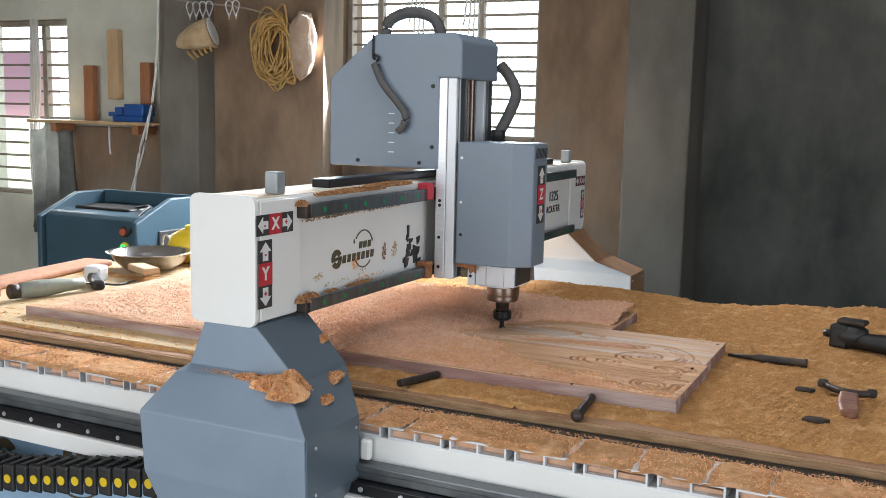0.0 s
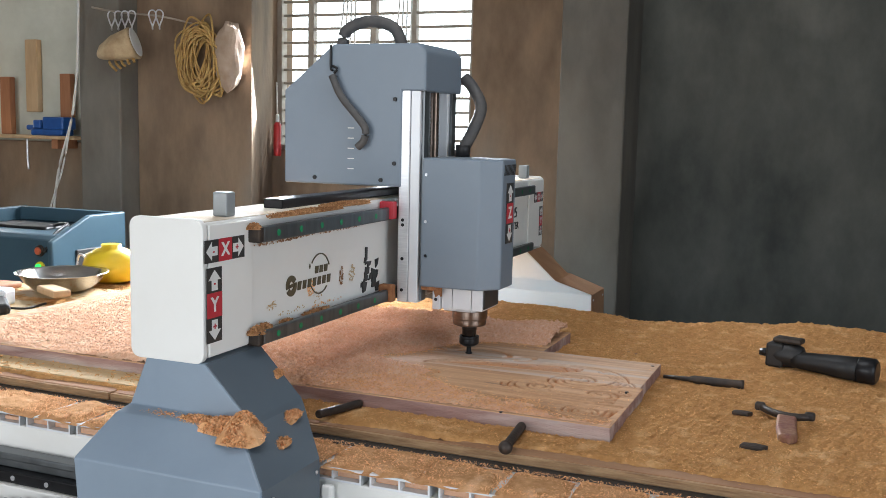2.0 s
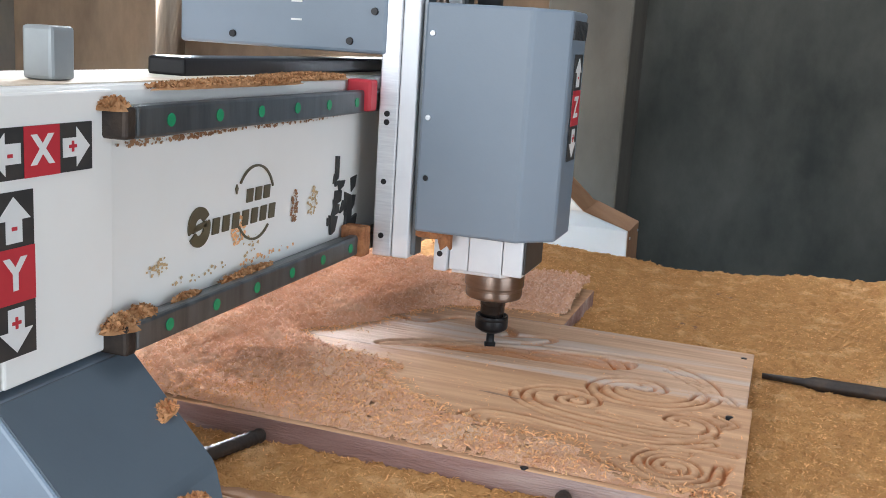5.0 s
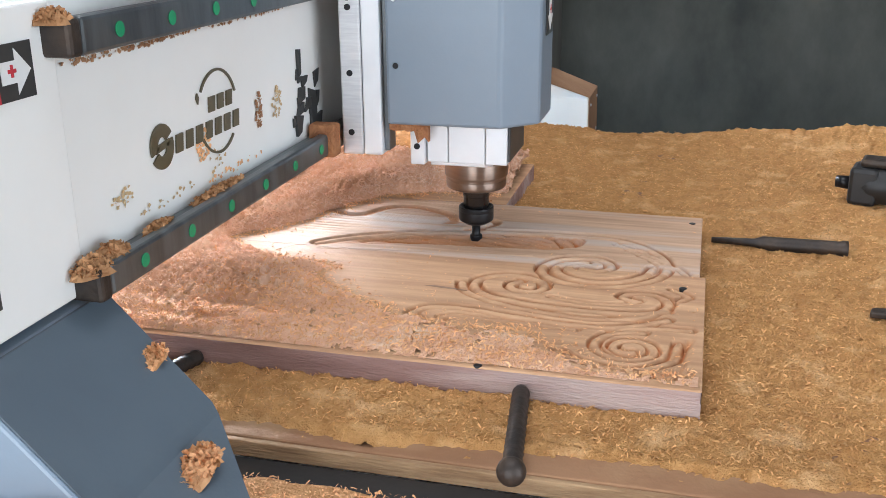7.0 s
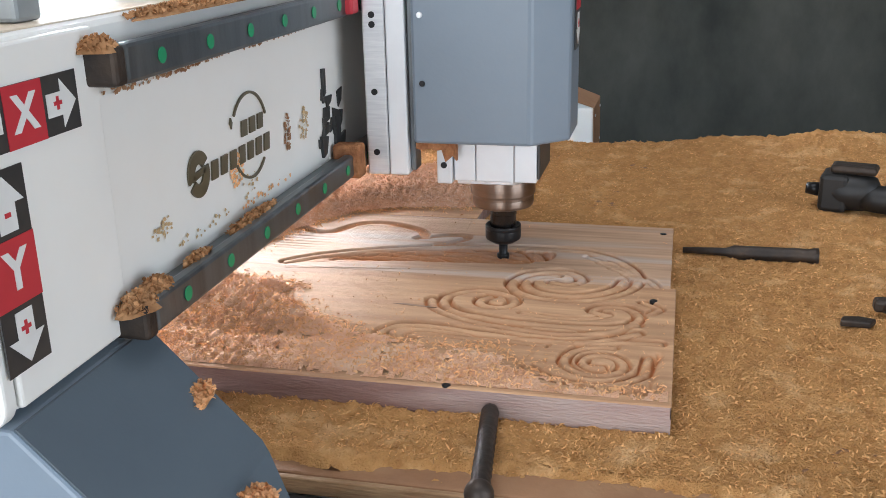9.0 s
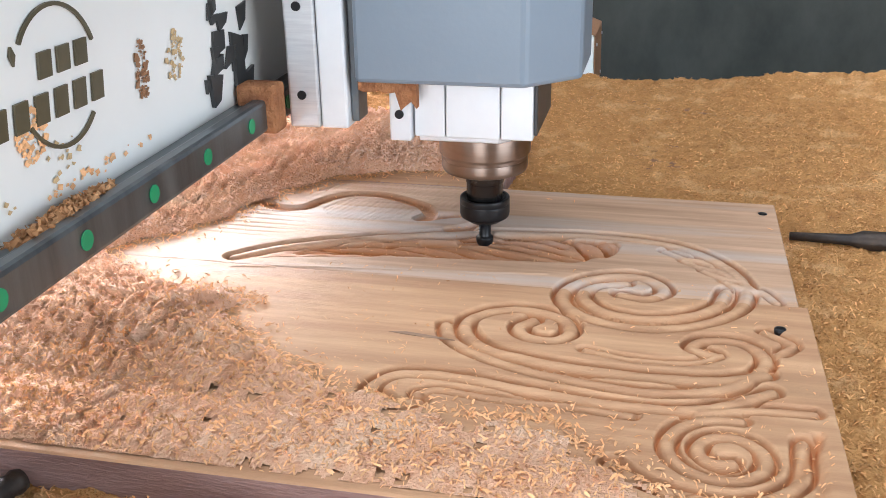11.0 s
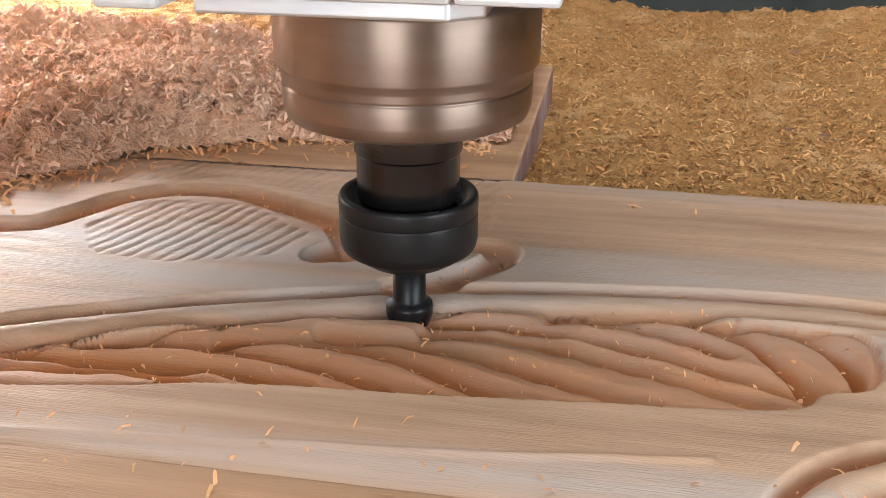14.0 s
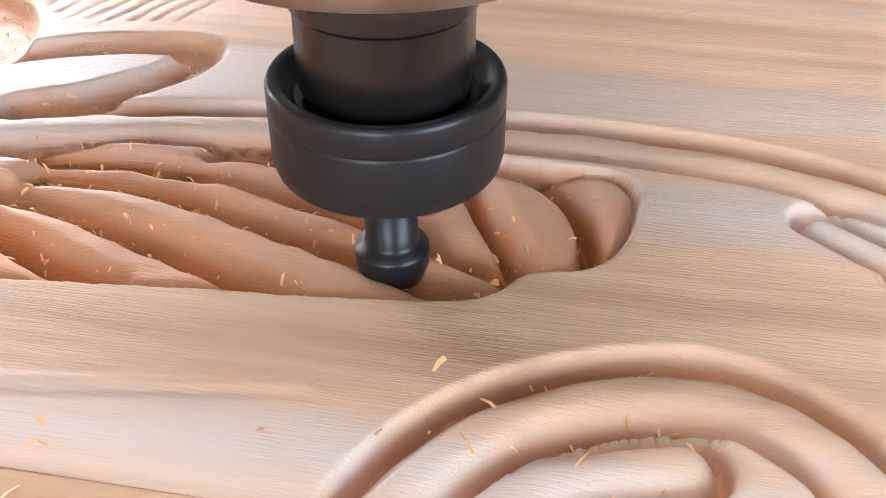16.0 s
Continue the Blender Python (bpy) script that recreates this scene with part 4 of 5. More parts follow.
SMALL_SCROLL = smooth2([(-0.030, 0.166), (-0.060, 0.154), (-0.097, 0.151), (-0.130, 0.152), (-0.170, 0.157), (-0.206, 0.168), (-0.224, 0.188), (-0.226, 0.208), (-0.208, 0.226), (-0.184, 0.230), (-0.160, 0.219), (-0.155, 0.201), (-0.165, 0.188), (-0.183, 0.190), (-0.190, 0.203), (-0.182, 0.214)])
HOOK = smooth2([(-0.470, 0.401), (-0.469, 0.411), (-0.457, 0.405), (-0.440, 0.396), (-0.420, 0.398), (-0.409, 0.414), (-0.400, 0.430), (-0.384, 0.442), (-0.360, 0.445), (-0.335, 0.436), (-0.310, 0.421), (-0.300, 0.404), (-0.306, 0.391)])
BRANCH = smooth2([(-0.300, 0.392), (-0.275, 0.405), (-0.248, 0.409), (-0.247, 0.396), (-0.262, 0.379), (-0.276, 0.371)])


def carving(X, Y):
    """Depth of the carving over the planks, in metres below the face."""
    Z = np.zeros_like(X)

    def groove(pts, w, d):
        nonlocal Z
        Z -= d * np.exp(-(line_distance(X, Y, pts) / w) ** 2)

    def channel(pts, w, d):
        """A raised roll between two sharp cuts."""
        nonlocal Z
        dist = line_distance(X, Y, pts)
        d = d * 1.75
        roll = -d * (1 - np.clip(1 - (dist / w) ** 2.4, 0, 1) ** 0.6) - 0.0004
        wall_ = -d * np.clip(1 - (dist - w) / 0.0022, 0, 1)
        Z = np.where(dist < w, np.where(Z < -0.0001, np.maximum(roll, Z), roll), np.minimum(Z, np.where(Z < -0.0001, Z, wall_)))

    def trough(pts, w, d):
        """A round-bottomed cut with steep sides."""
        nonlocal Z
        dist = line_distance(X, Y, pts)
        Z = np.minimum(Z, -d * np.clip(1 - (dist / w) ** 3.5, 0, 1) ** 0.7)

    # scrolls: hollows between raised rolls
    channel(SMALL_SCROLL, 0.0068, 0.006)
    channel(BAND, 0.0070, 0.0058)
    channel(smooth2([(-0.049, 0.287), (-0.057, 0.260), (-0.078, 0.241), (-0.104, 0.232), (-0.131, 0.236), (-0.147, 0.251), (-0.151, 0.268), (-0.140, 0.281), (-0.122, 0.287)]), 0.0064, 0.0052)
    channel(smooth2([(-0.240, 0.196), (-0.232, 0.176), (-0.206, 0.156), (-0.161, 0.140), (-0.097, 0.132), (-0.051, 0.148), (-0.028, 0.183), (-0.041, 0.206), (-0.066, 0.206), (-0.074, 0.194), (-0.060, 0.186)]), 0.0062, 0.0055)
    channel(smooth2([(-0.143, 0.177), (-0.110, 0.170), (-0.075, 0.173), (-0.056, 0.186)]), 0.0035, 0.0035)
    for k in range(4):
        c = (-0.086 + 0.015 * k, 0.347 - 0.017 * k)
        channel(smooth2([(c[0] - 0.008, c[1] + 0.008), (c[0] + 0.008, c[1] - 0.004), (c[0] + 0.018, c[1] - 0.006), (c[0] + 0.027, c[1] - 0.014 - 0.003 * k)]), 0.0046, 0.0045)
    channel(smooth2([(-0.236, 0.094), (-0.250, 0.089), (-0.268, 0.102), (-0.256, 0.124), (-0.220, 0.128), (-0.170, 0.120), (-0.120, 0.114), (-0.070, 0.118), (-0.028, 0.145)]), 0.0065, 0.0055)
    channel(smooth2([(-0.238, 0.103), (-0.225, 0.110), (-0.190, 0.106), (-0.150, 0.106), (-0.110, 0.102)]), 0.0045, 0.0045)
    channel(spiral(-0.058, 0.074, 0.038, 0.036, 1.3, 1.6, 0.25, 70), 0.0055, 0.005)
    channel(smooth2([(-0.071, 0.113), (-0.040, 0.122), (-0.006, 0.124)]), 0.005, 0.0045)
    channel(smooth2([(-0.118, 0.052), (-0.095, 0.036), (-0.054, 0.030), (-0.022, 0.052), (-0.015, 0.092)]), 0.0058, 0.005)
    for pts in ([(-0.013, 0.020), (-0.006, 0.100)], [(-0.013, 0.020), (-0.062, 0.017)], [(-0.006, 0.100), (-0.020, 0.060)]):
        groove(pts, 0.003, 0.003)
    channel(smooth2([(-0.026, 0.225), (-0.010, 0.210), (-0.018, 0.196)]), 0.005, 0.004)
    # the hook above the leaf and its side branch, cut in
    trough(HOOK, 0.0075, 0.0052)
    trough(BRANCH, 0.0066, 0.0045)
    hatch = inside(X, Y, [(-0.40, 0.400), (-0.385, 0.43), (-0.345, 0.432), (-0.315, 0.408), (-0.322, 0.388), (-0.355, 0.375), (-0.385, 0.378)]) | inside(X, Y, [(-0.42, 0.447), (-0.43, 0.482), (-0.255, 0.482), (-0.252, 0.424), (-0.29, 0.418), (-0.318, 0.444), (-0.362, 0.462)])
    lines = np.sin((X - 0.36 * Y) * 1050 + 0.9 * soft_noise(X, Y, 60, 12, 2))
    Z -= np.where(hatch & (Z > -0.0012), 0.0003 + 0.00065 * np.clip(lines - 0.15, 0, 1), 0)
    # rough rows left by the cutter before the hook
    rows = np.clip((X + 0.56) / 0.03, 0, 1) * np.clip((-0.40 - X) / 0.03, 0, 1) * np.clip((Y - 0.322 - 0.75 * np.clip(X + 0.43, 0, 1)) / 0.01, 0, 1) * (Y < 0.40)
    Z -= np.where(Z > -0.0008, rows * 0.0007 * np.clip(np.sin(Y * 640 + 14 * X + 2.2 * soft_noise(X, Y, 26, 13, 2)), 0, 1), 0)
    # the leaf, sunk, with a rolled petal between two veins
    sunk = inside(X, Y, LEAF_TOP + LEAF_LOW[::-1])
    edge = np.minimum(line_distance(X, Y, LEAF_TOP), line_distance(X, Y, LEAF_LOW))
    vein = np.full(X.shape, 9.0)
    below = np.zeros(X.shape)
    for pts in LEAF_VEINS:
        vein = np.minimum(vein, line_distance(X, Y, pts))
        # each petal falls away steeply to the vein under it and rises gently from the one above
        below = np.maximum(below, np.clip(1 - line_distance(X, Y, [(px + 0.0012, py + 0.0022) for px, py in pts]) / 0.0042, 0, 1))
    petal = -0.0012 - 0.0080 * np.exp(-(vein / 0.0013) ** 1.2) - 0.0040 * below - 0.0012 * (1 - np.clip(vein / 0.007, 0, 1)) + 0.0004 * soft_noise(X, Y, 230, 17, 2)
    petal -= 0.0050 * np.exp(-(edge / 0.0014) ** 2)
    Z = np.where(sunk, np.minimum(petal * np.clip(edge / 0.0007, 0.3, 1), 0.0), Z)
    # a torn ridge left where two planks meet
    groove(smooth2([(-0.427, 0.261), (-0.372, 0.270), (-0.312, 0.276), (-0.275, 0.280), (-0.239, 0.283), (-0.205, 0.288), (-0.182, 0.291)]), 0.0011, -0.0009)
    Z += soft_noise(X, Y, 320, 11, 2) * np.where(Z < -0.0008, 0.00028, 0.00010)
    return Z


def cut_tint_share(X, Y):
    """Weight of the raw red and painted crease shade: most in the leaf, less in the hook, least in the old scrolls."""
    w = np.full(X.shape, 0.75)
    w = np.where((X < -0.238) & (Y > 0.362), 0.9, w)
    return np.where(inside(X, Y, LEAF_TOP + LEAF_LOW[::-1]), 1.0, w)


def plank(panel, y0, y1, x0, x1, material, fine, sides):
    xs = np.concatenate([np.linspace(x0, fine, 40, endpoint=False), np.arange(fine, x1, 0.0008), [x1]]) if fine < x1 else np.linspace(x0, x1, 40)
    ys = np.concatenate([[y0, y0 + 0.0012], np.arange(y0 + 0.0022, y1 - 0.002, 0.00065 if y0 > 0.2 else 0.0010), [y1 - 0.0012, y1]])
    X, Y = np.meshgrid(xs, ys, indexing="ij")
    cut = carving(X, Y)
    cut[1:-1] = (cut[:-2] + 4 * cut[1:-1] + cut[2:]) / 6
    cut[:, 1:-1] = (cut[:, :-2] + 4 * cut[:, 1:-1] + cut[:, 2:]) / 6
    Z = BOARD_Z + cut
    for row, drop in ((Y == ys[0], 0.0012 if "s" in sides else 0.0004), (Y == ys[-1], 0.0012 if "n" in sides else 0.0004), (X == xs[-1], 0.0012)):
        Z = np.where(row, np.minimum(Z, BOARD_Z - drop), Z)
    top = grid_mesh("plank", xs, ys, Z, material)
    top.parent = panel
    # Grows with depth, so crease shade lies in the colour with the raw red.
    fresh = top.data.attributes.new("cut_red_and_shade", "FLOAT", "POINT")
    fresh.data.foreach_set("value", np.maximum(np.clip((-cut - 0.0012) / 0.0050, 0, 1) * cut_tint_share(X, Y), 0.55 * (cut_tint_share(X, Y) > 0.95)).ravel().astype(np.float32))
    bm = bmesh.new()
    box(bm, x0, x1, y0, y1, 0.787, BOARD_Z - 0.0115, 0)
    walls = [(x1 - 0.0008, x1, y0, y1), (x0, x0 + 0.0008, y0, y1)] + [(x0, x1, y0, y0 + 0.0008)] * ("s" in sides) + [(x0, x1, y1 - 0.0008, y1)] * ("n" in sides)
    for a, b, c, d in walls:
        box(bm, a, b, c, d, BOARD_Z - 0.0115, BOARD_Z - 0.0011)
    body = part("plank_edge", bm, PANEL_EDGE, top, "reddish sawn plank edge")
    return top


def work_piece():
    panel = thing("carved_panel", "glued hardwood panel with a half-carved scroll and leaf pattern", "carved panel")
    plank(panel, 0.0, 0.267, -1.52, 0.006, PANEL, -0.50, "s")
    plank(panel, 0.2671, 0.4805, -1.52, 0.0, PANEL_PALE, -0.50, "n")
    plank(panel, 0.481, 0.70, -1.52, -0.250, PANEL, -0.45, "n")
    for x, y in ((-0.18, 0.0), (-0.012, 0.45), (-0.016, 0.225)):
        bm = bmesh.new()
        lathe(bm, [(0.004, BOARD_Z - 0.004), (0.004, BOARD_Z + 0.0004), (0.0025, BOARD_Z + 0.0008)], x, y + 0.004, 10)
        part("nail", bm, BLACK, panel)
    for x0, x1, y in ((-0.276, -0.229, 0.173),):
        bm = bmesh.new()
        prism(bm, [(x0, y + 0.003), (x0 + 0.012, y + 0.0048), (x0 + 0.026, y + 0.003), (x1, y - 0.001), (x0 + 0.028, y - 0.001), (x0 + 0.012, y + 0.001)], "z", BOARD_Z - 0.0005, BOARD_Z + 0.0003)
        part("knot_streak", bm, mat("dark_wood_streak", (0.20, 0.12, 0.075), (0.34, 0.21, 0.13), 70, 0.7, stretch=(0.6, 5, 5)), panel, "dark split streak in the wood")
    return panel


work_piece()

# ---- the spoil board and the dust ----
spoil = thing("spoil_board", "fibreboard spoil board under a layer of sawdust", "spoil board")
for x0, x1 in ((-1.96, -0.905), (-0.9, 0.93)):
    bm = bmesh.new()
    box(bm, x0, x1, -0.108, 1.07, 0.7755, 0.7915, 0.002)
    part("spoil_sheet", bm, MDF, spoil)
    bm = bmesh.new()
    box(bm, x0, x1, -0.114, -0.1085, 0.7765, 0.7905, 0.001)
    part("raw_edge", bm, PLY, spoil, "rough chipped board edge")
# This black strip paints the slot's shade along the board front.
bm = bmesh.new()
box(bm, -1.96, 0.93, -0.144, -0.1145, 0.7745, 0.7768, 0.001)
part("gap_shade_strip", bm, RUBBER, spoil, "black strip standing in for the shade in the slot")
bm = bmesh.new()
box(bm, -1.94, -0.80, -0.075, 0.75, 0.7916, 0.7985, 0.002)
tagged(obj("backing_board", bm, CARPET_STRIP), "pale yellow backing board under the work piece", "board")


def dust_height(X, Y):
    Z = 0.7962 + 0.0020 * soft_noise(X, Y, 14, 21) + 0.0009 * soft_noise(X, Y, 90, 22, 2)
    Z += 0.012 * np.clip((Y - 0.75) / 0.25, 0, 1) * (1 + 0.6 * soft_noise(X, Y, 9, 23)) + 0.006 * np.exp(-((Y - 0.52) / 0.04) ** 2) * (X < 0.05)
    Z += 0.0016 * soft_noise(X, Y, 300, 26, 2) + 0.0022 * (0.5 - np.abs(soft_noise(X, Y, 480, 27, 2)))
    edge = 1.075 + 0.022 * soft_noise(X, Y * 0, 7, 24)
    Z -= 0.05 * np.clip((Y - edge) / 0.03, 0, 1)
    Z -= 0.0085 * np.clip((-0.078 - Y + 0.006 * soft_noise(X, Y * 0, 25, 25)) / 0.012, 0, 1)
    return Z


DX, DY = np.concatenate([np.arange(-1.95, -0.6, 0.012), np.arange(-0.6, 0.925, 0.0028)]), np.arange(-0.100, 1.115, 0.0028)
X, Y = np.meshgrid(DX, DY, indexing="ij")
tagged(grid_mesh("sawdust_layer", DX, DY, dust_height(X, Y), DUST), "uneven layer of tan sawdust on the table", "sawdust", kind="stuff")


def flakes(name, P, size, material, label, seed, lift=0.5):
    """Curled shavings: two bent squares each."""
    r = np.random.default_rng(seed)
    n = len(P)
    a = r.uniform(0, 2 * math.pi, n)
    u = np.stack([np.cos(a), np.sin(a), r.normal(0, lift, n)], -1)
    u /= np.linalg.norm(u, axis=1)[:, None]
    v = np.stack([-np.sin(a), np.cos(a), r.normal(0, lift, n)], -1)
    L = (size * r.uniform(0.45, 1.25, n))[:, None]
    W = (size * r.uniform(0.10, 0.28, n))[:, None]
    up = np.array([0, 0, 1.0]) * L * r.uniform(0.05, 0.5, n)[:, None]
    C = np.stack([P - u * L - v * W, P - u * L + v * W, P + v * W + up, P - v * W + up, P + u * L + v * W * 0.6, P + u * L - v * W * 0.6], 1).reshape(-1, 3)
    base = np.arange(n)[:, None] * 6
    F = np.concatenate([base + np.array([0, 1, 2, 3]), base + np.array([3, 2, 4, 5])])
    me = bpy.data.meshes.new(name)
    me.from_pydata(C.tolist(), [], F.tolist())
    me.materials.append(material)
    return tagged(new(name, me), label, "shavings", kind="stuff")


CLEAN = [(-0.535, 0.270), (-0.496, 0.312), (-0.472, 0.372), (-0.446, 0.430), (-0.412, 0.482), (-0.366, 0.508), (-0.310, 0.520), (-0.250, 0.530), (-0.247, 0.485), (0.03, 0.485), (0.03, 0.270), (0.03, 0.022), (-0.02, 0.018), (-0.085, 0.022), (-0.125, 0.050), (-0.15, 0.082), (-0.21, 0.080), (-0.292, 0.095), (-0.330, 0.125), (-0.372, 0.150), (-0.398, 0.180), (-0.385, 0.206), (-0.42, 0.216), (-0.475, 0.222), (-0.515, 0.248)]


def pile(X, Y):
    """Thickness of the dust that lies on the panel."""
    wob = 0.006 * soft_noise(X, Y, 45, 31, 3)
    d = line_distance_far(X, Y, CLEAN + CLEAN[:1])
    d = np.where(inside(X, Y, CLEAN), -d, d) + wob
    back = 0.017 * (1 - np.exp(-np.clip(d, 0, 1) / 0.028)) * np.clip((X + 1.50) / 0.12, 0, 1) * (0.22 + 0.78 * np.clip((X + 1.10) / 0.30, 0, 1))
    thin = np.clip((0.135 - Y) / 0.06, 0, 1) * np.clip((X + 0.62) / 0.10, 0, 1)
    back = back * (1 - 0.80 * thin)
    t = back * (1 + 0.30 * soft_noise(X, Y, 26, 32, 3))
    t += np.where(d > 0, 0.0008 * soft_noise(X, Y, 150, 33, 2) + np.clip(back / 0.012, 0.15, 1) * (0.0036 * soft_noise(X, Y, 360, 34, 2) + 0.0042 * (0.5 - np.abs(soft_noise(X, Y, 470, 35, 2)))), 0)
    t *= np.clip((Y - 0.004) / 0.012, 0, 1) * np.clip((0.71 - Y) / 0.02, 0, 1)
    t *= np.where((X > -0.256) & (Y > 0.47), 0, 1)
    return np.where(d > 0, t, -0.001), d


def line_distance_far(X, Y, pts):
    d = np.full(X.shape, 9.0)
    for (ax, ay), (bx, by) in zip(pts, pts[1:]):
        ux, uy = bx - ax, by - ay
        t = np.clip(((X - ax) * ux + (Y - ay) * uy) / (ux * ux + uy * uy + 1e-12), 0, 1)
        d = np.minimum(d, np.hypot(X - ax - t * ux, Y - ay - t * uy))
    return d


PX, PY = np.concatenate([np.arange(-1.50, -0.8, 0.006), np.arange(-0.8, 0.004, 0.0023)]), np.arange(0.002, 0.70, 0.0023)
X, Y = np.meshgrid(PX, PY, indexing="ij")
T, D = pile(X, Y)
tagged(grid_mesh("sawdust_heap", PX, PY, BOARD_Z + T, PINK_DUST, keep=(D > -0.002) & (T > 0.0002)), "drift of fresh reddish sawdust on the panel", "sawdust", kind="stuff")


def scatter(n, x0, x1, y0, y1, seed):
    r = np.random.default_rng(seed)
    return r.uniform(x0, x1, n), r.uniform(y0, y1, n)


# fresh shavings on the panel
x, y = scatter(170000, -1.45, 0.0, 0.004, 0.70, 41)
t, d = pile(x, y)
keep = (t > 0.0006) & (np.random.default_rng(42).uniform(0, 1, len(x)) < np.clip((t + 0.003) / 0.010, 0.12, 1) * np.where(x < -0.75, 0.35, 1))
P = np.stack([x, y, BOARD_Z + t + 0.0008], -1)[keep]
back = np.random.default_rng(52).uniform(0, 1, len(P)) < 1 / (1 + np.exp(-((-0.42 - P[:, 0]) / 0.03 + (P[:, 1] - 0.18) / 0.03)))
flakes("fresh_shavings", P[back], 0.0026, PINK_CHIP, "fluffy reddish wood shavings on the panel", 43, 0.7)
flakes("tan_shavings", P[~back], 0.0026, ORANGE_CHIP, "orange wood shavings strewn on the panel", 44, 0.6)
x, y = scatter(5200, -0.36, 0.0, 0.006, 0.30, 53)
keep = np.random.default_rng(54).uniform(0, 1, len(x)) < np.exp(-y / 0.06) + 0.05
cutz = carving(x, y)
flakes("strewn_shavings", np.stack([x, y, BOARD_Z + cutz + 0.0007], -1)[keep], 0.0018, ORANGE_CHIP, "small orange shavings strewn in the carving", 55, 0.4)
x, y = scatter(7000, -0.43, -0.12, 0.27, 0.47, 56)
cutz = carving(x, y)
keep = (cutz < -0.002) & (np.random.default_rng(57).uniform(0, 1, len(x)) < 0.55)
flakes("leaf_splinters", np.stack([x, y, BOARD_Z + cutz + 0.0004], -1)[keep], 0.0011, ORANGE_CHIP, "fine splinters left in the fresh cuts", 58, 0.8)
x, y = scatter(60000, -0.56, 0.0, 0.004, 0.53, 61)
t, d = pile(x, y)
keep = (d < 0.002) & (np.random.default_rng(62).uniform(0, 1, len(x)) < 1.1 * np.exp(d / 0.006)) & ~((x > -0.262) & (y > 0.46))
flakes("stray_shavings", np.stack([x, y, BOARD_Z + carving(x, y) + 0.0008], -1)[keep], 0.0028, ORANGE_CHIP, "loose orange shavings at the edge of the drift", 63, 0.5)
# shavings on the table
x, y = scatter(150000, -0.55, 0.88, -0.082, 1.06, 45)
ok = ~((x < 0.0) & (y > 0.0) & (y < 0.48)) & ~((x < -0.262) & (y >= 0.48) & (y < 0.70))
flakes("table_shavings", np.stack([x, y, dust_height(x, y) + 0.0005], -1)[ok], 0.0024, TAN_CHIP, "tan wood shavings strewn over the sawdust", 46, 0.45)
x, y = scatter(9000, -1.9, -0.60, -0.10, 1.06, 47)
flakes("far_shavings", np.stack([x, y, np.maximum(dust_height(x, y), np.where((y > -0.075) & (y < 0.75) & (x < -0.8), 0.799, 0)) + 0.0006], -1)[(y < 0.0) | (y > 0.70)], 0.0045, TAN_CHIP, "scattered tan shavings along the table", 48, 0.45)

# ragged crusts of dust along the open slats
r = random.Random(9)
x = -1.95
k = 0
while x < 0.90:
    w = r.uniform(0.07, 0.20)
    xs, ys = np.arange(x, x + w, 0.006), np.arange(-0.250, -0.137, 0.005)
    X, Y = np.meshgrid(xs, ys, indexing="ij")
    e = np.minimum(np.minimum(X - x, x + w - X), np.minimum(Y + 0.247, -0.140 - Y)) + 0.006 * soft_noise(X, Y, 60, 60 + k, 2)
    Z = 0.7735 + 0.007 * np.clip(e / 0.014, -0.3, 1) * (1 + 0.25 * soft_noise(X, Y, 45, 90 + k, 2))
    if len(xs) > 2:
        tagged(grid_mesh("dust_crust", xs, ys, Z, CRUST), "ragged crust of sawdust along the table side", "sawdust", group="dust crusts on the slats", kind="stuff")
    x += w - r.uniform(0.0, 0.006)
    k += 1
x, y = scatter(26000, -1.95, 0.90, -0.247, -0.143, 49)
flakes("edge_shavings", np.stack([x, y, np.full(len(x), 0.7808)], -1), 0.0026, ORANGE_CHIP, "orange shavings along the table side", 50, 0.5)

# ---- tools and pins on the table ----


def pin(name, a, b, r0, head, label, ribs=0.16):
    p = thing(name, label, "steel pin", group="pins that hold the panel")
    bm = bmesh.new()
    n = 26
    pts = [tuple(a[i] + (b[i] - a[i]) * k / n for i in range(3)) for k in range(n + 1)]
    tube(bm, pts, r0, 12, 1, ribs)
    part("shank", bm, IRON, p)
    if head:
        bm = bmesh.new()
        bmesh.ops.create_uvsphere(bm, u_segments=18, v_segments=12, radius=head, matrix=Matrix.Translation(b))
        for f in bm.faces:
            f.smooth = True
        part("head", bm, IRON, p, "rounded iron head")
    return p


pin("holding_pin", (-0.141, -0.002, 0.803), (-0.124, -0.135, 0.808), 0.0068, 0.0110, "dusty iron pin with a round head holding the panel")
pin("holding_pin", (-0.440, -0.004, 0.803), (-0.468, -0.105, 0.806), 0.0066, 0, "dark ribbed iron pin holding the panel")
bm = bmesh.new()
lathe(bm, [(0.0035, -0.0), (0.0050, 0.05), (0.0085, 0.06), (0.0088, 0.148), (0.010, 0.150), (0.010, 0.156)], n=16, axis="x")
ob = obj("steel_punch", bm, IRON)
ob.location = (0.012, 0.4475, 0.8035)
tagged(ob, "black steel punch with a thick grip in the sawdust", "punch")


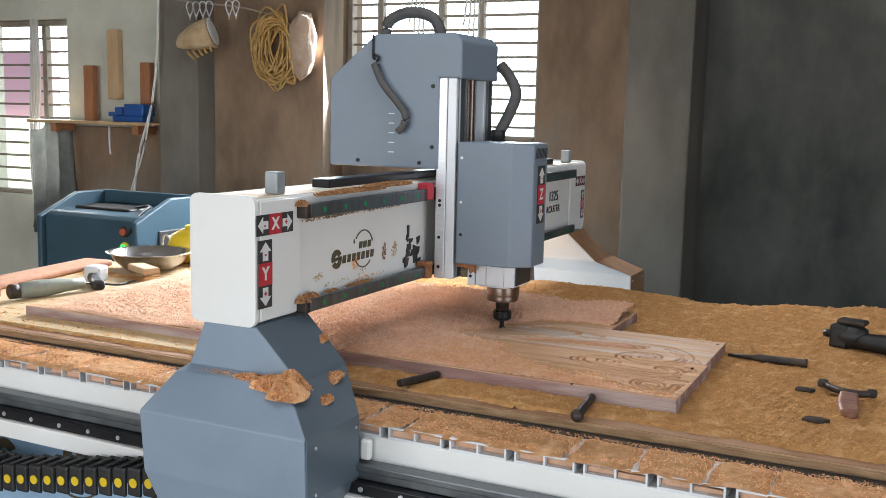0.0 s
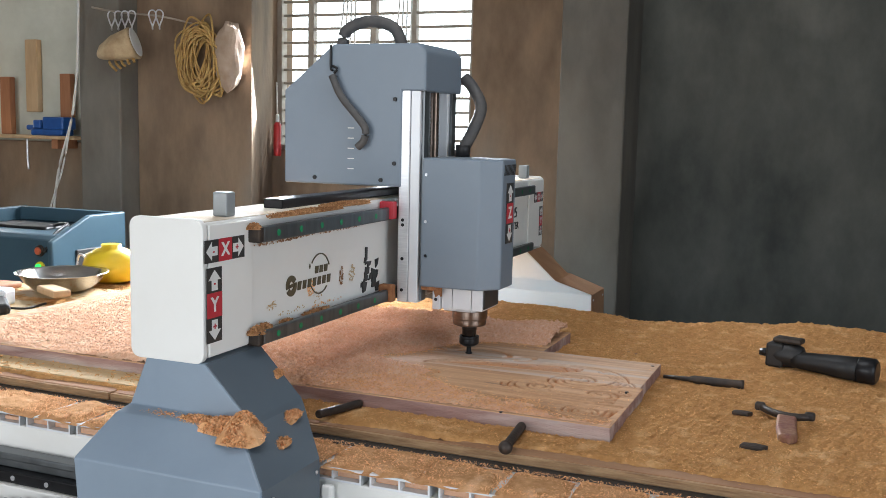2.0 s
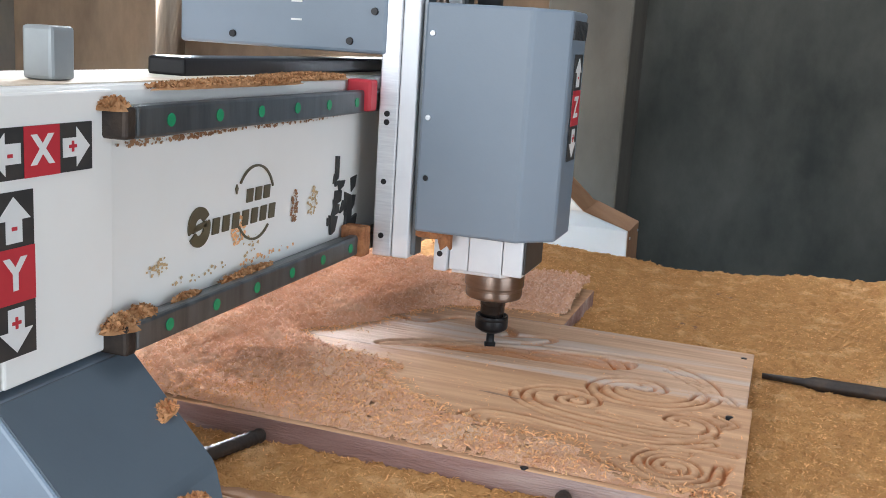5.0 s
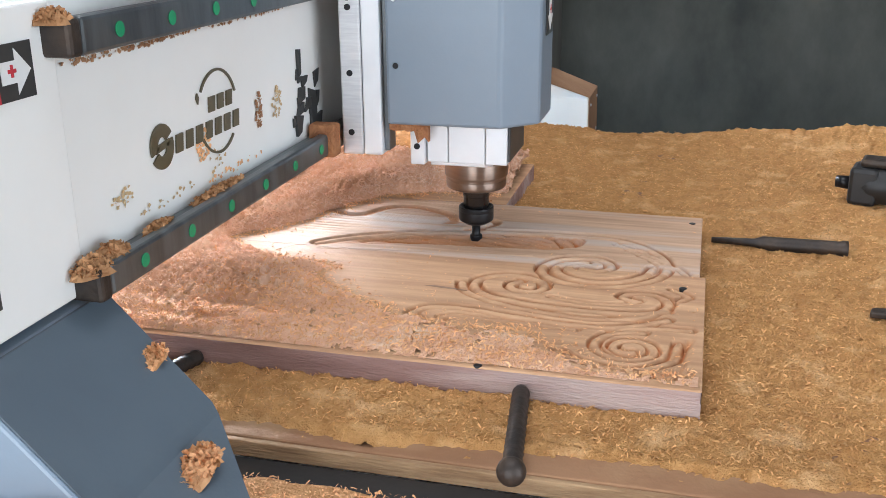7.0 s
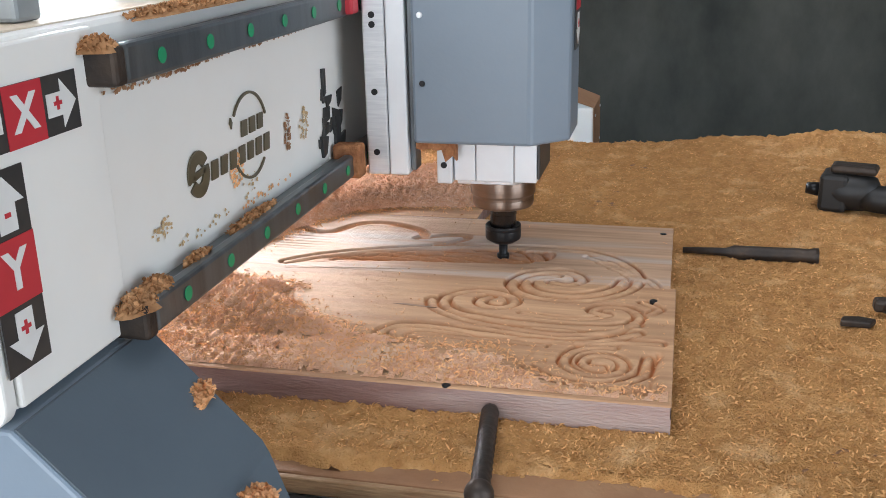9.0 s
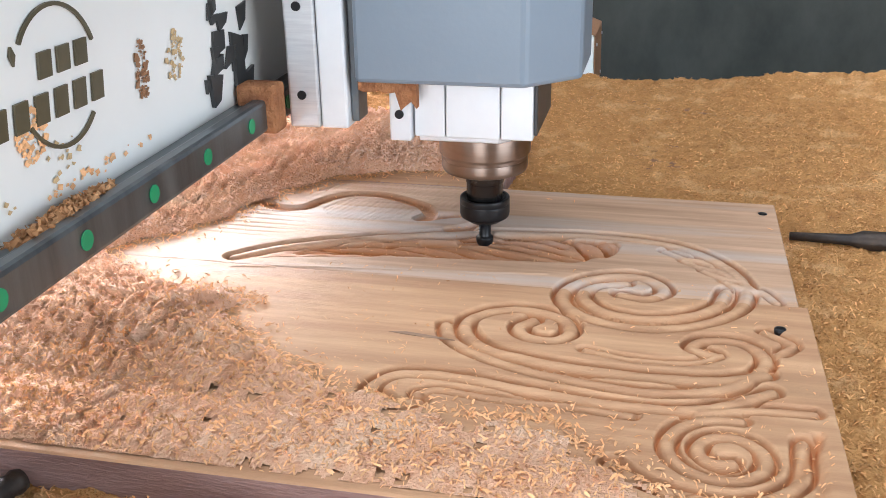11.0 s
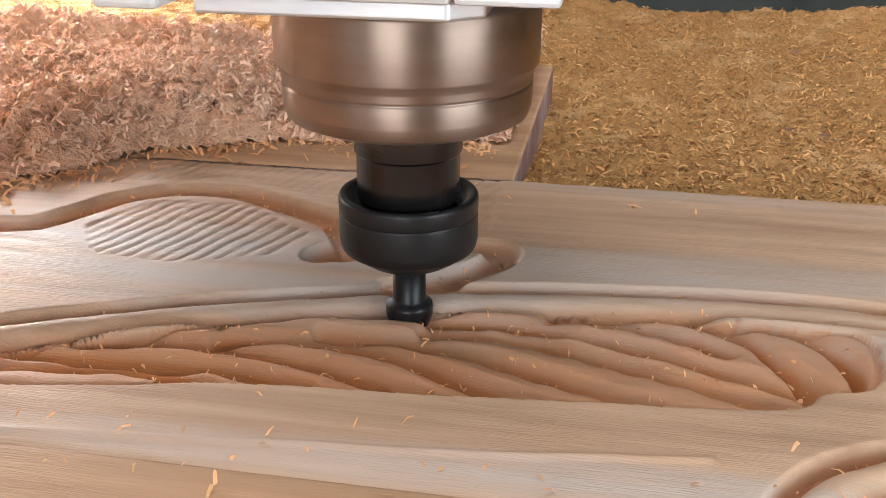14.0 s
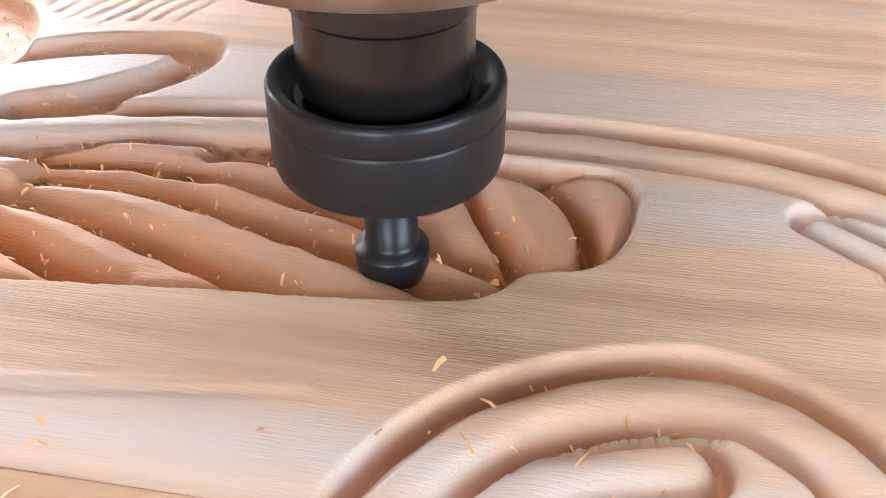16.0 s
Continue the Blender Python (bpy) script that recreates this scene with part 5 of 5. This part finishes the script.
def air_gun():
    g = thing("impact_driver", "black hand-held air driver lying in the sawdust", "power tool")
    g.matrix_basis = pose(0.235, 0.672, 0.0, 0, 0, -15)
    bm = bmesh.new()
    lathe(bm, [(0.010, -0.040), (0.024, -0.036), (0.028, -0.012), (0.026, 0.016), (0.020, 0.030), (0.012, 0.034)], 0, 0.826, 20, "x")
    box(bm, -0.041, -0.004, -0.026, 0.026, 0.799, 0.851, 0.006)
    part("motor_head", bm, RUBBER, g)
    bm = bmesh.new()
    box(bm, -0.030, 0.030, -0.018, 0.018, 0.8515, 0.863, 0.005)
    part("top_block", bm, IRON, g, "dusty dark top block")
    bm = bmesh.new()
    lathe(bm, [(0.016, 0.014), (0.018, 0.03), (0.0205, 0.07), (0.0235, 0.11), (0.0255, 0.147)], -0.010, 0.820, 20, "x")
    part("grip", bm, RUBBER, g, "black rubber grip")
    bm = bmesh.new()
    lathe(bm, [(0.0256, 0.1475), (0.0272, 0.150), (0.0272, 0.178), (0.021, 0.184)], -0.010, 0.820, 16, "x")
    part("butt", bm, BLACK, g)
    bm = bmesh.new()
    lathe(bm, [(0.008, -0.060), (0.010, -0.041)], 0, 0.824, 12, "x")
    part("nose", bm, BLACK, g)
    return g


air_gun()


def t_clamp():
    c = thing("t_clamp", "rusty T-shaped clamp lying in the sawdust", "clamp")
    c.matrix_basis = pose(0.250, 0.245, 0.798, 0, 0, 0)
    bm = bmesh.new()
    tube(bm, [(-0.036, 0.040, 0.010), (-0.016, 0.018, 0.009), (0.004, 0.002, 0.010), (0.026, 0.0, 0.010), (0.046, 0.010, 0.010)], 0.0065, 10, 5)
    bar = part("cross_bar", bm, IRON, c)
    for x_, y_ in ((-0.038, 0.042), (0.047, 0.011)):
        bm = bmesh.new()
        box(bm, x_ - 0.009, x_ + 0.009, y_ - 0.008, y_ + 0.008, 0.004, 0.018, 0.004)
        part("bar_end", bm, IRON, bar)
    bm = bmesh.new()
    prism(bm, [(-0.006, 0.004), (0.026, 0.002), (0.029, -0.05), (0.034, -0.115), (0.022, -0.132), (0.004, -0.122), (-0.004, -0.06)], "z", -0.003, 0.013, 0.005, 3)
    part("stem", bm, mat("rust_red_iron", (0.20, 0.075, 0.06), (0.34, 0.20, 0.11), 45, 0.6, 0.2, 0.5, 160), c, "rusty red stem half buried in dust")
    return c


t_clamp()
for px, py, s in ((0.185, 0.258, 0.018), (0.222, 0.068, 0.022)):
    bm = bmesh.new()
    prism(bm, [(-s, -0.4 * s), (0.6 * s, -0.5 * s), (s, 0.2 * s), (0.1 * s, 0.5 * s), (-0.8 * s, 0.35 * s)], "z", 0, 0.007, 0.002)
    ob = obj("metal_scrap", bm, IRON)
    ob.location = (px, py, 0.7965)
    tagged(ob, "small dark metal scrap in the sawdust", "scrap", "metal scraps in the dust")

# ---- along the table's side: cable chain and maker's mark ----


def cable_chain():
    c = thing("cable_chain", "black plastic cable chain with yellow discs beside the table", "cable chain")
    m0 = None
    m1 = None
    for k in range(34):
        x = -1.86 + 0.0345 * k
        sag = 0.557 + max(0.0, 0.16 * (x + 1.21))
        bm = bmesh.new()
        box(bm, x, x + 0.030, -0.375, -0.367, sag, sag + 0.052, 0.004)
        box(bm, x, x + 0.030, -0.313, -0.305, sag, sag + 0.052, 0.004)
        box(bm, x + 0.004, x + 0.014, -0.3665, -0.3135, sag + 0.044, sag + 0.051, 0.002)
        link = part("chain_link", bm, RUBBER, c)
        bm = bmesh.new()
        lathe(bm, [(0.0085, -0.3775), (0.0085, -0.3752)], x + 0.016, sag + 0.026, 16, "y")
        part("disc", bm, YELLOW, link, "yellow pivot disc")
    bm = bmesh.new()
    box(bm, -1.95, -1.24, -0.39, -0.29, 0.548, 0.556, 0.002)
    part("chain_tray", bm, BLACK, c)
    bm = bmesh.new()
    box(bm, -1.95, -1.24, -0.30, -0.189, 0.540, 0.5478, 0.002)
    part("tray_bracket", bm, BLACK, c)
    return c


cable_chain()
badge = thing("side_emblem", "olive printed emblem on the blue table skirt", "emblem")
badge.matrix_basis = pose(-1.384, BED_Y0 + 0.0592, 0.537, 0, 0, -90)
logo_shapes(badge, Matrix.Identity(4), 0.092)

# ---- left end of the table ----


def steel_bowl():
    b = thing("steel_bowl", "shallow stainless steel bowl on the table", "bowl")
    b.location = (-1.74, 0.66, 0.7985)
    bm = bmesh.new()
    lathe(bm, [(0.045, 0.0), (0.075, 0.006), (0.105, 0.03), (0.118, 0.052), (0.128, 0.055), (0.128, 0.057), (0.116, 0.055), (0.102, 0.032), (0.072, 0.009), (0.01, 0.006)], n=40)
    part("bowl", bm, mat("stainless_steel", (0.62, 0.62, 0.62), (0.55, 0.54, 0.53), 12, 0.22, 1.0, 0.02), b)
    return b


steel_bowl()


def helmet():
    b = thing("yellow_jug", "yellow plastic jug with a bent wire handle", "jug")
    b.location = (-1.745, 0.87, 0.7985)
    bm = bmesh.new()
    lathe(bm, [(0.05, 0), (0.078, 0.01), (0.085, 0.05), (0.075, 0.085), (0.045, 0.10), (0.03, 0.105), (0.03, 0.115)], n=28)
    part("body", bm, YELLOW, b)
    bm = bmesh.new()
    tube(bm, [(-0.08, 0, 0.05), (-0.12, 0, 0.075), (-0.135, 0, 0.045), (-0.13, 0, 0.0)], 0.004, 8)
    part("handle", bm, ALU, b)
    return b


helmet()


def grinder():
    g = thing("angle_grinder", "grey-green hand grinder lying on the table end", "grinder")
    g.matrix_basis = pose(-1.66, 0.18, 0.821, 0, 0, 75) @ Matrix.Scale(0.68, 4)
    bm = bmesh.new()
    lathe(bm, [(0.018, -0.10), (0.030, -0.09), (0.033, -0.02), (0.030, 0.05), (0.024, 0.10), (0.022, 0.16), (0.015, 0.165)], n=20, axis="x")
    part("casing", bm, GRINDER, g)
    bm = bmesh.new()
    lathe(bm, [(0.02, -0.135), (0.028, -0.13), (0.028, -0.10)], n=16, axis="x")
    part("gear_head", bm, IRON, g)
    bm = bmesh.new()
    tube(bm, [(0.16, 0, 0), (0.22, 0.02, -0.01), (0.30, -0.02, -0.02), (0.42, 0.04, -0.024)], 0.0045, 8)
    part("power_lead", bm, RUBBER, g)
    return g


grinder()


def clutter_block(name, label, category, at, size, material, rz, bevel=0.006):
    bm = bmesh.new()
    box(bm, -size[0] / 2, size[0] / 2, -size[1] / 2, size[1] / 2, 0, size[2], bevel)
    ob = obj(name, bm, material)
    ob.matrix_basis = pose(*at, 0, 0, rz)
    return tagged(ob, label, category)


clutter_block("offcut", "small reddish timber offcut on the table end", "offcut", (-1.80, 0.06, 0.7985), (0.16, 0.06, 0.03), REDWOOD, 20)
clutter_block("offcut", "pale timber offcut among the tools", "offcut", (-1.62, 0.50, 0.8215), (0.12, 0.05, 0.02), PINE, -25)
clutter_block("plastic_cup", "small clear plastic box beside the tools", "box", (-1.72, 0.42, 0.7985), (0.05, 0.05, 0.045), ALU_WHITE, 10, 0.008)
clutter_block("drill_case", "dark tool grip lying beside the grinder", "tool", (-1.66, 0.36, 0.7985), (0.15, 0.035, 0.028), RUBBER, -40, 0.01)
clutter_block("timber_board", "reddish timber board leaning over the table end", "board", (-1.90, 0.40, 0.7985), (0.10, 0.50, 0.018), REDWOOD, 8)


def control_cabinet():
    c = thing("control_cabinet", "teal metal control cabinet with lit button", "control cabinet")
    c.location = (-2.62, 1.28, -0.06)
    bm = bmesh.new()
    prism(bm, [(0.0, 0.06), (0.36, 0.06), (0.36, 0.93), (0.03, 0.92), (0.0, 0.90)], "x", -0.24, 0.24, 0.008)
    part("body", bm, TEAL, c)
    for x0 in (-0.265, 0.241):
        bm = bmesh.new()
        prism(bm, [(-0.02, 0.06), (0.38, 0.06), (0.38, 0.985), (0.18, 0.985), (-0.02, 0.90)], "x", x0, x0 + 0.024, 0.006)
        part("side_panel", bm, TEAL, c)
    bm = bmesh.new()
    box(bm, -0.24, 0.24, 0.33, 0.36, 0.931, 0.985, 0.004)
    part("back_rim", bm, TEAL, c)
    for z, m, lab in ((0.80, LAMP_GREEN, "lit green push button"), (0.862, BUTTON_RED, "orange-red stop button")):
        bm = bmesh.new()
        lathe(bm, [(0.020, -0.010), (0.022, -0.004), (0.022, -0.0005)], 0.19, z, 20, "y")
        ring = part("button_ring", bm, YELLOW if m is LAMP_GREEN else IRON, c)
        bm = bmesh.new()
        lathe(bm, [(0.011, -0.018), (0.014, -0.016), (0.014, -0.0105)], 0.19, z, 20, "y")
        part("button", bm, m, ring, lab)
    bm = bmesh.new()
    box(bm, -0.20, 0.10, 0.12, 0.26, 0.905, 0.935, 0.008)
    part("hand_control", bm, RUBBER, c, "black hand control lying on top")
    bm = bmesh.new()
    tube(bm, [(0.05, 0.2, 0.93), (0.18, 0.15, 0.95), (0.21, 0.05, 0.92), (0.22, -0.01, 0.86)], 0.006, 8)
    part("control_lead", bm, RUBBER, c)
    bm = bmesh.new()
    box(bm, 0.2655, 0.271, 0.10, 0.26, 0.74, 0.86, 0.004)
    part("side_vent", bm, LABEL_BLACK, c)
    return c


control_cabinet()

# ---- on the walls ----


def shelf():
    s = thing("wall_shelf", "thin wooden wall shelf with offcuts and a vice", "shelf")
    bm = bmesh.new()
    box(bm, -3.95, -3.08, 2.17, 2.324, 1.190, 1.206, 0.003)
    part("shelf_board", bm, PINE, s)
    for x in (-3.78, -3.22):
        bm = bmesh.new()
        box(bm, x - 0.02, x + 0.02, 2.19, 2.3235, 1.145, 1.1895, 0.003)
        part("bracket", bm, REDWOOD, s)
    bm = bmesh.new()
    tube(bm, [(-3.40, 2.2, 1.19), (-3.40, 2.2, 1.10), (-3.395, 2.2, 1.04)], 0.005, 8)
    part("hanging_rod", bm, ALU, s)
    return s


shelf()
for x, z0, hgt, w, m, lab, rx in ((-3.62, 1.206, 0.285, 0.065, REDWOOD, "upright reddish timber block on the shelf", 0), (-3.235, 1.296, 0.21, 0.065, REDWOOD, "short reddish timber block on the vice", 0), (-3.475, 1.32, 0.355, 0.075, PINE, "pale pine strip fixed to the wall", 0)):
    bm = bmesh.new()
    box(bm, -w / 2, w / 2, -0.018, 0.018, 0, hgt, 0.004)
    ob = obj("timber_block", bm, m)
    ob.location = (x, 2.30 if m is REDWOOD else 2.329, z0)
    tagged(ob, lab, "timber")


def vice():
    v = thing("bench_vice", "small blue cast-iron vice on the shelf", "vice")
    v.location = (-3.28, 2.24, 1.206)
    for nm, b in (("jaw", (-0.02, 0.11, -0.045, 0.045, 0.03, 0.09)), ("base", (-0.10, 0.10, -0.04, 0.04, 0.0, 0.032)), ("moving_jaw", (-0.085, -0.035, -0.04, 0.04, 0.0325, 0.075)), ("spindle", (-0.15, -0.0855, -0.018, 0.018, 0.025, 0.05))):
        bm = bmesh.new()
        box(bm, *b, 0.008)
        part(nm, bm, VICE, v)
    return v


vice()


def cloth():
    xs, zs = np.linspace(0, 1, 26), np.linspace(0, 1, 16)
    bm = bmesh.new()
    rows = []
    for v in zs:
        rows.append([bm.verts.new((-4.02 + 0.34 * u - 0.03 * (1 - v) * (u - 0.5), 2.24 + 0.045 * math.sin(u * 21 + v * 2) * (1.25 - v), 1.17 - 0.55 * (1 - v) - 0.02 * math.sin(u * 9))) for u in xs])
    for a, b in zip(rows, rows[1:]):
        for k in range(len(a) - 1):
            f = bm.faces.new((a[k], a[k + 1], b[k + 1], b[k]))
            f.smooth = True
    bmesh.ops.solidify(bm, geom=bm.faces[:], thickness=0.006)
    return tagged(obj("hanging_cloth", bm, CLOTH), "grey cloth hanging in folds below the shelf", "cloth")


cloth()
bm = bmesh.new()
tube(bm, [(-3.02, 2.16, 3.0), (-3.03, 2.16, 1.8), (-3.06, 2.15, 1.35), (-3.14, 2.13, 1.05), (-3.16, 2.10, 0.75), (-3.13, 2.05, 0.3), (-3.1, 2.0, 0.02)], 0.0065, 8, 10)
tagged(obj("power_cable", bm, CABLE), "white cable hanging from the ceiling down the pillar", "cable")
bm = bmesh.new()
tube(bm, [(-3.075, 2.14, 1.25), (-3.11, 2.12, 1.05), (-3.19, 2.1, 0.8), (-3.20, 2.05, 0.4), (-3.16, 2.0, 0.02)], 0.0045, 8, 8)
tagged(obj("thin_cable", bm, CABLE), "thin white cable hanging beside the pillar", "cable")


def rope_bundle():
    b = thing("rope_bundle", "coil of straw rope and bags hung on the wall", "rope coil")
    r = random.Random(12)
    for k in range(26):
        cx, cz = -2.72 + r.uniform(-0.04, 0.05), 1.60 + r.uniform(-0.04, 0.04)
        rx, rz, tilt = r.uniform(0.05, 0.115), r.uniform(0.12, 0.19), r.uniform(-0.3, 0.3)
        bm = bmesh.new()
        pts = []
        for j in range(13):
            a = 2 * math.pi * j / 12
            u, w = rx * math.cos(a), rz * math.sin(a)
            pts.append((cx + u * math.cos(tilt) - w * math.sin(tilt), 2.68 + 0.03 * math.sin(a * 2 + k), cz + u * math.sin(tilt) + w * math.cos(tilt)))
        tube(bm, pts, 0.0055, 6, 4)
        part("rope_loop", bm, ROPE, b)
        bm = bmesh.new()
    bmesh.ops.create_icosphere(bm, subdivisions=3, radius=1)
    for v in bm.verts:
        n = noise.noise(v.co * 1.7) * 0.25 + noise.noise(v.co * 5) * 0.08
        v.co = Vector((-2.56 + v.co.x * 0.085 * (1 + n), 2.69 + v.co.y * 0.05, 1.615 + v.co.z * 0.165 * (1 + n)))
    part("bag", bm, BAG, b, "crumpled dusty plastic bag")
    anchor = Matrix.Translation((0.355, -1.6, 1.29))
    b.matrix_basis = anchor @ Matrix.Scale(0.9, 4) @ anchor.inverted()
    return b


rope_bundle()


def cap_and_rings():
    b = thing("cap_and_clamps", "dusty cap and ring clamps hung from a wall wire", "hanging bundle")
    turn = pose(-2.755, 2.12, 1.615, 0, -19, 22) @ Matrix.Scale(1.3, 4)
    bm = bmesh.new()
    lathe(bm, [(0.010, -0.085), (0.026, -0.070), (0.044, -0.02), (0.055, 0.045), (0.052, 0.052)], n=28, axis="x")
    for v in bm.verts:
        v.co += Vector((0, 0, 1)) * noise.noise(v.co * 30) * 0.012
    bm.transform(turn)
    part("cap", bm, mat("dusty_straw_cloth", (0.52, 0.40, 0.24), (0.36, 0.24, 0.13), 18, 0.9, 0, 0.4, 90), b, "dusty beige cone-shaped cloth cap")
    bm = bmesh.new()
    lathe(bm, [(0.002, 0.053), (0.048, 0.054), (0.051, 0.056), (0.046, 0.058), (0.002, 0.056)], n=28, axis="x")
    bm.transform(turn)
    part("cap_lining", bm, LABEL_WHITE, b, "white lining of the cap")
    for k in (0, 1, 2, 3, 6, 7):
        bm = bmesh.new()
        pts = [(-2.82 + 0.038 * k + 0.014 * math.cos(a), 2.14 + 0.012 * math.sin(a * 2), 1.735 + 0.042 * math.sin(a)) for a in np.linspace(0, 2 * math.pi, 11)]
        tube(bm, pts, 0.0035, 6, 3)
        part("ring_clamp", bm, ALU, b, "shiny ring clamp")
    bm = bmesh.new()
    tube(bm, [(-2.95, 2.16, 1.80), (-2.8, 2.14, 1.775), (-2.62, 2.25, 1.76), (-2.45, 2.31, 1.72)], 0.0045, 8, 6)
    part("hanging_wire", bm, BAR, b)
    for k in range(5):
        bm = bmesh.new()
        x = -2.80 + 0.025 * k
        tube(bm, [(x, 2.12, 1.60), (x + 0.01 * (k - 2), 2.12, 1.55), (x + 0.02, 2.12, 1.51 + 0.01 * k)], 0.006, 6, 4)
        part("loose_strand", bm, ROPE, b)
    return b


cap_and_rings()


def spray_can():
    s = thing("spray_can", "red spray can hung by the window", "spray can")
    s.location = (-2.30, 2.71, 1.13)
    bm = bmesh.new()
    lathe(bm, [(0.017, 0.0), (0.019, 0.005), (0.019, 0.15), (0.012, 0.165)], n=20)
    part("can", bm, SIGN_RED, s)
    bm = bmesh.new()
    lathe(bm, [(0.009, 0.1655), (0.009, 0.20), (0.006, 0.205)], n=14)
    part("cap", bm, LABEL_WHITE, s)
    bm = bmesh.new()
    tube(bm, [(0, 0, 0.204), (-0.01, 0.01, 0.28), (-0.03, 0.04, 0.36)], 0.004, 8)
    part("hanging_cord", bm, CABLE, s)
    return s


spray_can()
for nm, x, z in (("curtain_cord", -1.95, 1.72), ("curtain_cord", -1.66, 1.70)):
    bm = bmesh.new()
    for k in range(4):
        tube(bm, [(x + 0.03 * k, 2.72, 2.1), (x + 0.02 * k + 0.01, 2.72, 1.9), (x + 0.025 * k - 0.01, 2.72, z - 0.04 * k)], 0.004, 6, 5)
    tagged(obj(nm, bm, CABLE), "tangled white cords hanging before the window", "cord")
bm = bmesh.new()
for k in range(4):
    tube(bm, [(-4.07 + 0.012 * k, 2.33, 1.74), (-4.06 + 0.02 * k, 2.31, 1.4), (-4.08 + 0.016 * k, 2.31, 1.0), (-4.05 + 0.01 * k, 2.31, 0.62)], 0.009, 6, 6)
tagged(obj("gathered_curtain", bm, CABLE), "narrow pale curtain gathered at the window post", "curtain")


def motions():
    """The gantry and the carriage go along the table together; the carriage slides along the beam as well."""
    rows = [(0, -0.467, 0.37), (0.5, -0.465, 0.371), (1, -0.428, 0.378), (1.5, -0.39, 0.384), (2, -0.385, 0.386), (2.5, -0.4, 0.388), (3, -0.4, 0.386), (3.2, -0.396, 0.382), (4.2, -0.35, 0.36), (5.3, -0.308, 0.342), (5.5, -0.306, 0.341), (6, -0.291, 0.342), (6.5, -0.277, 0.344), (7, -0.259, 0.345), (7.5, -0.243, 0.348), (8, -0.23, 0.35), (8.5, -0.208, 0.348), (9, -0.191, 0.344), (9.5, -0.172, 0.345), (9.7, -0.168, 0.346), (10.5, -0.2, 0.35), (11.2, -0.26, 0.354), (11.8, -0.3167, 0.3529), (12, -0.3363, 0.3533), (12.5, -0.3645, 0.3360), (13, -0.3563, 0.3411), (13.5, -0.3135, 0.3502), (14, -0.2679, 0.3562), (14.5, -0.2290, 0.3531), (15, -0.1883, 0.3422), (15.5, -0.1624, 0.3340), (16, -0.1765, 0.3293)]
    walk(GANTRY, [(t, pose(x - 0.171, 0, 0)) for t, x, y in rows])
    walk(CARRIAGE, [(t, pose(x, y, 0)) for t, x, y in rows])


motions()
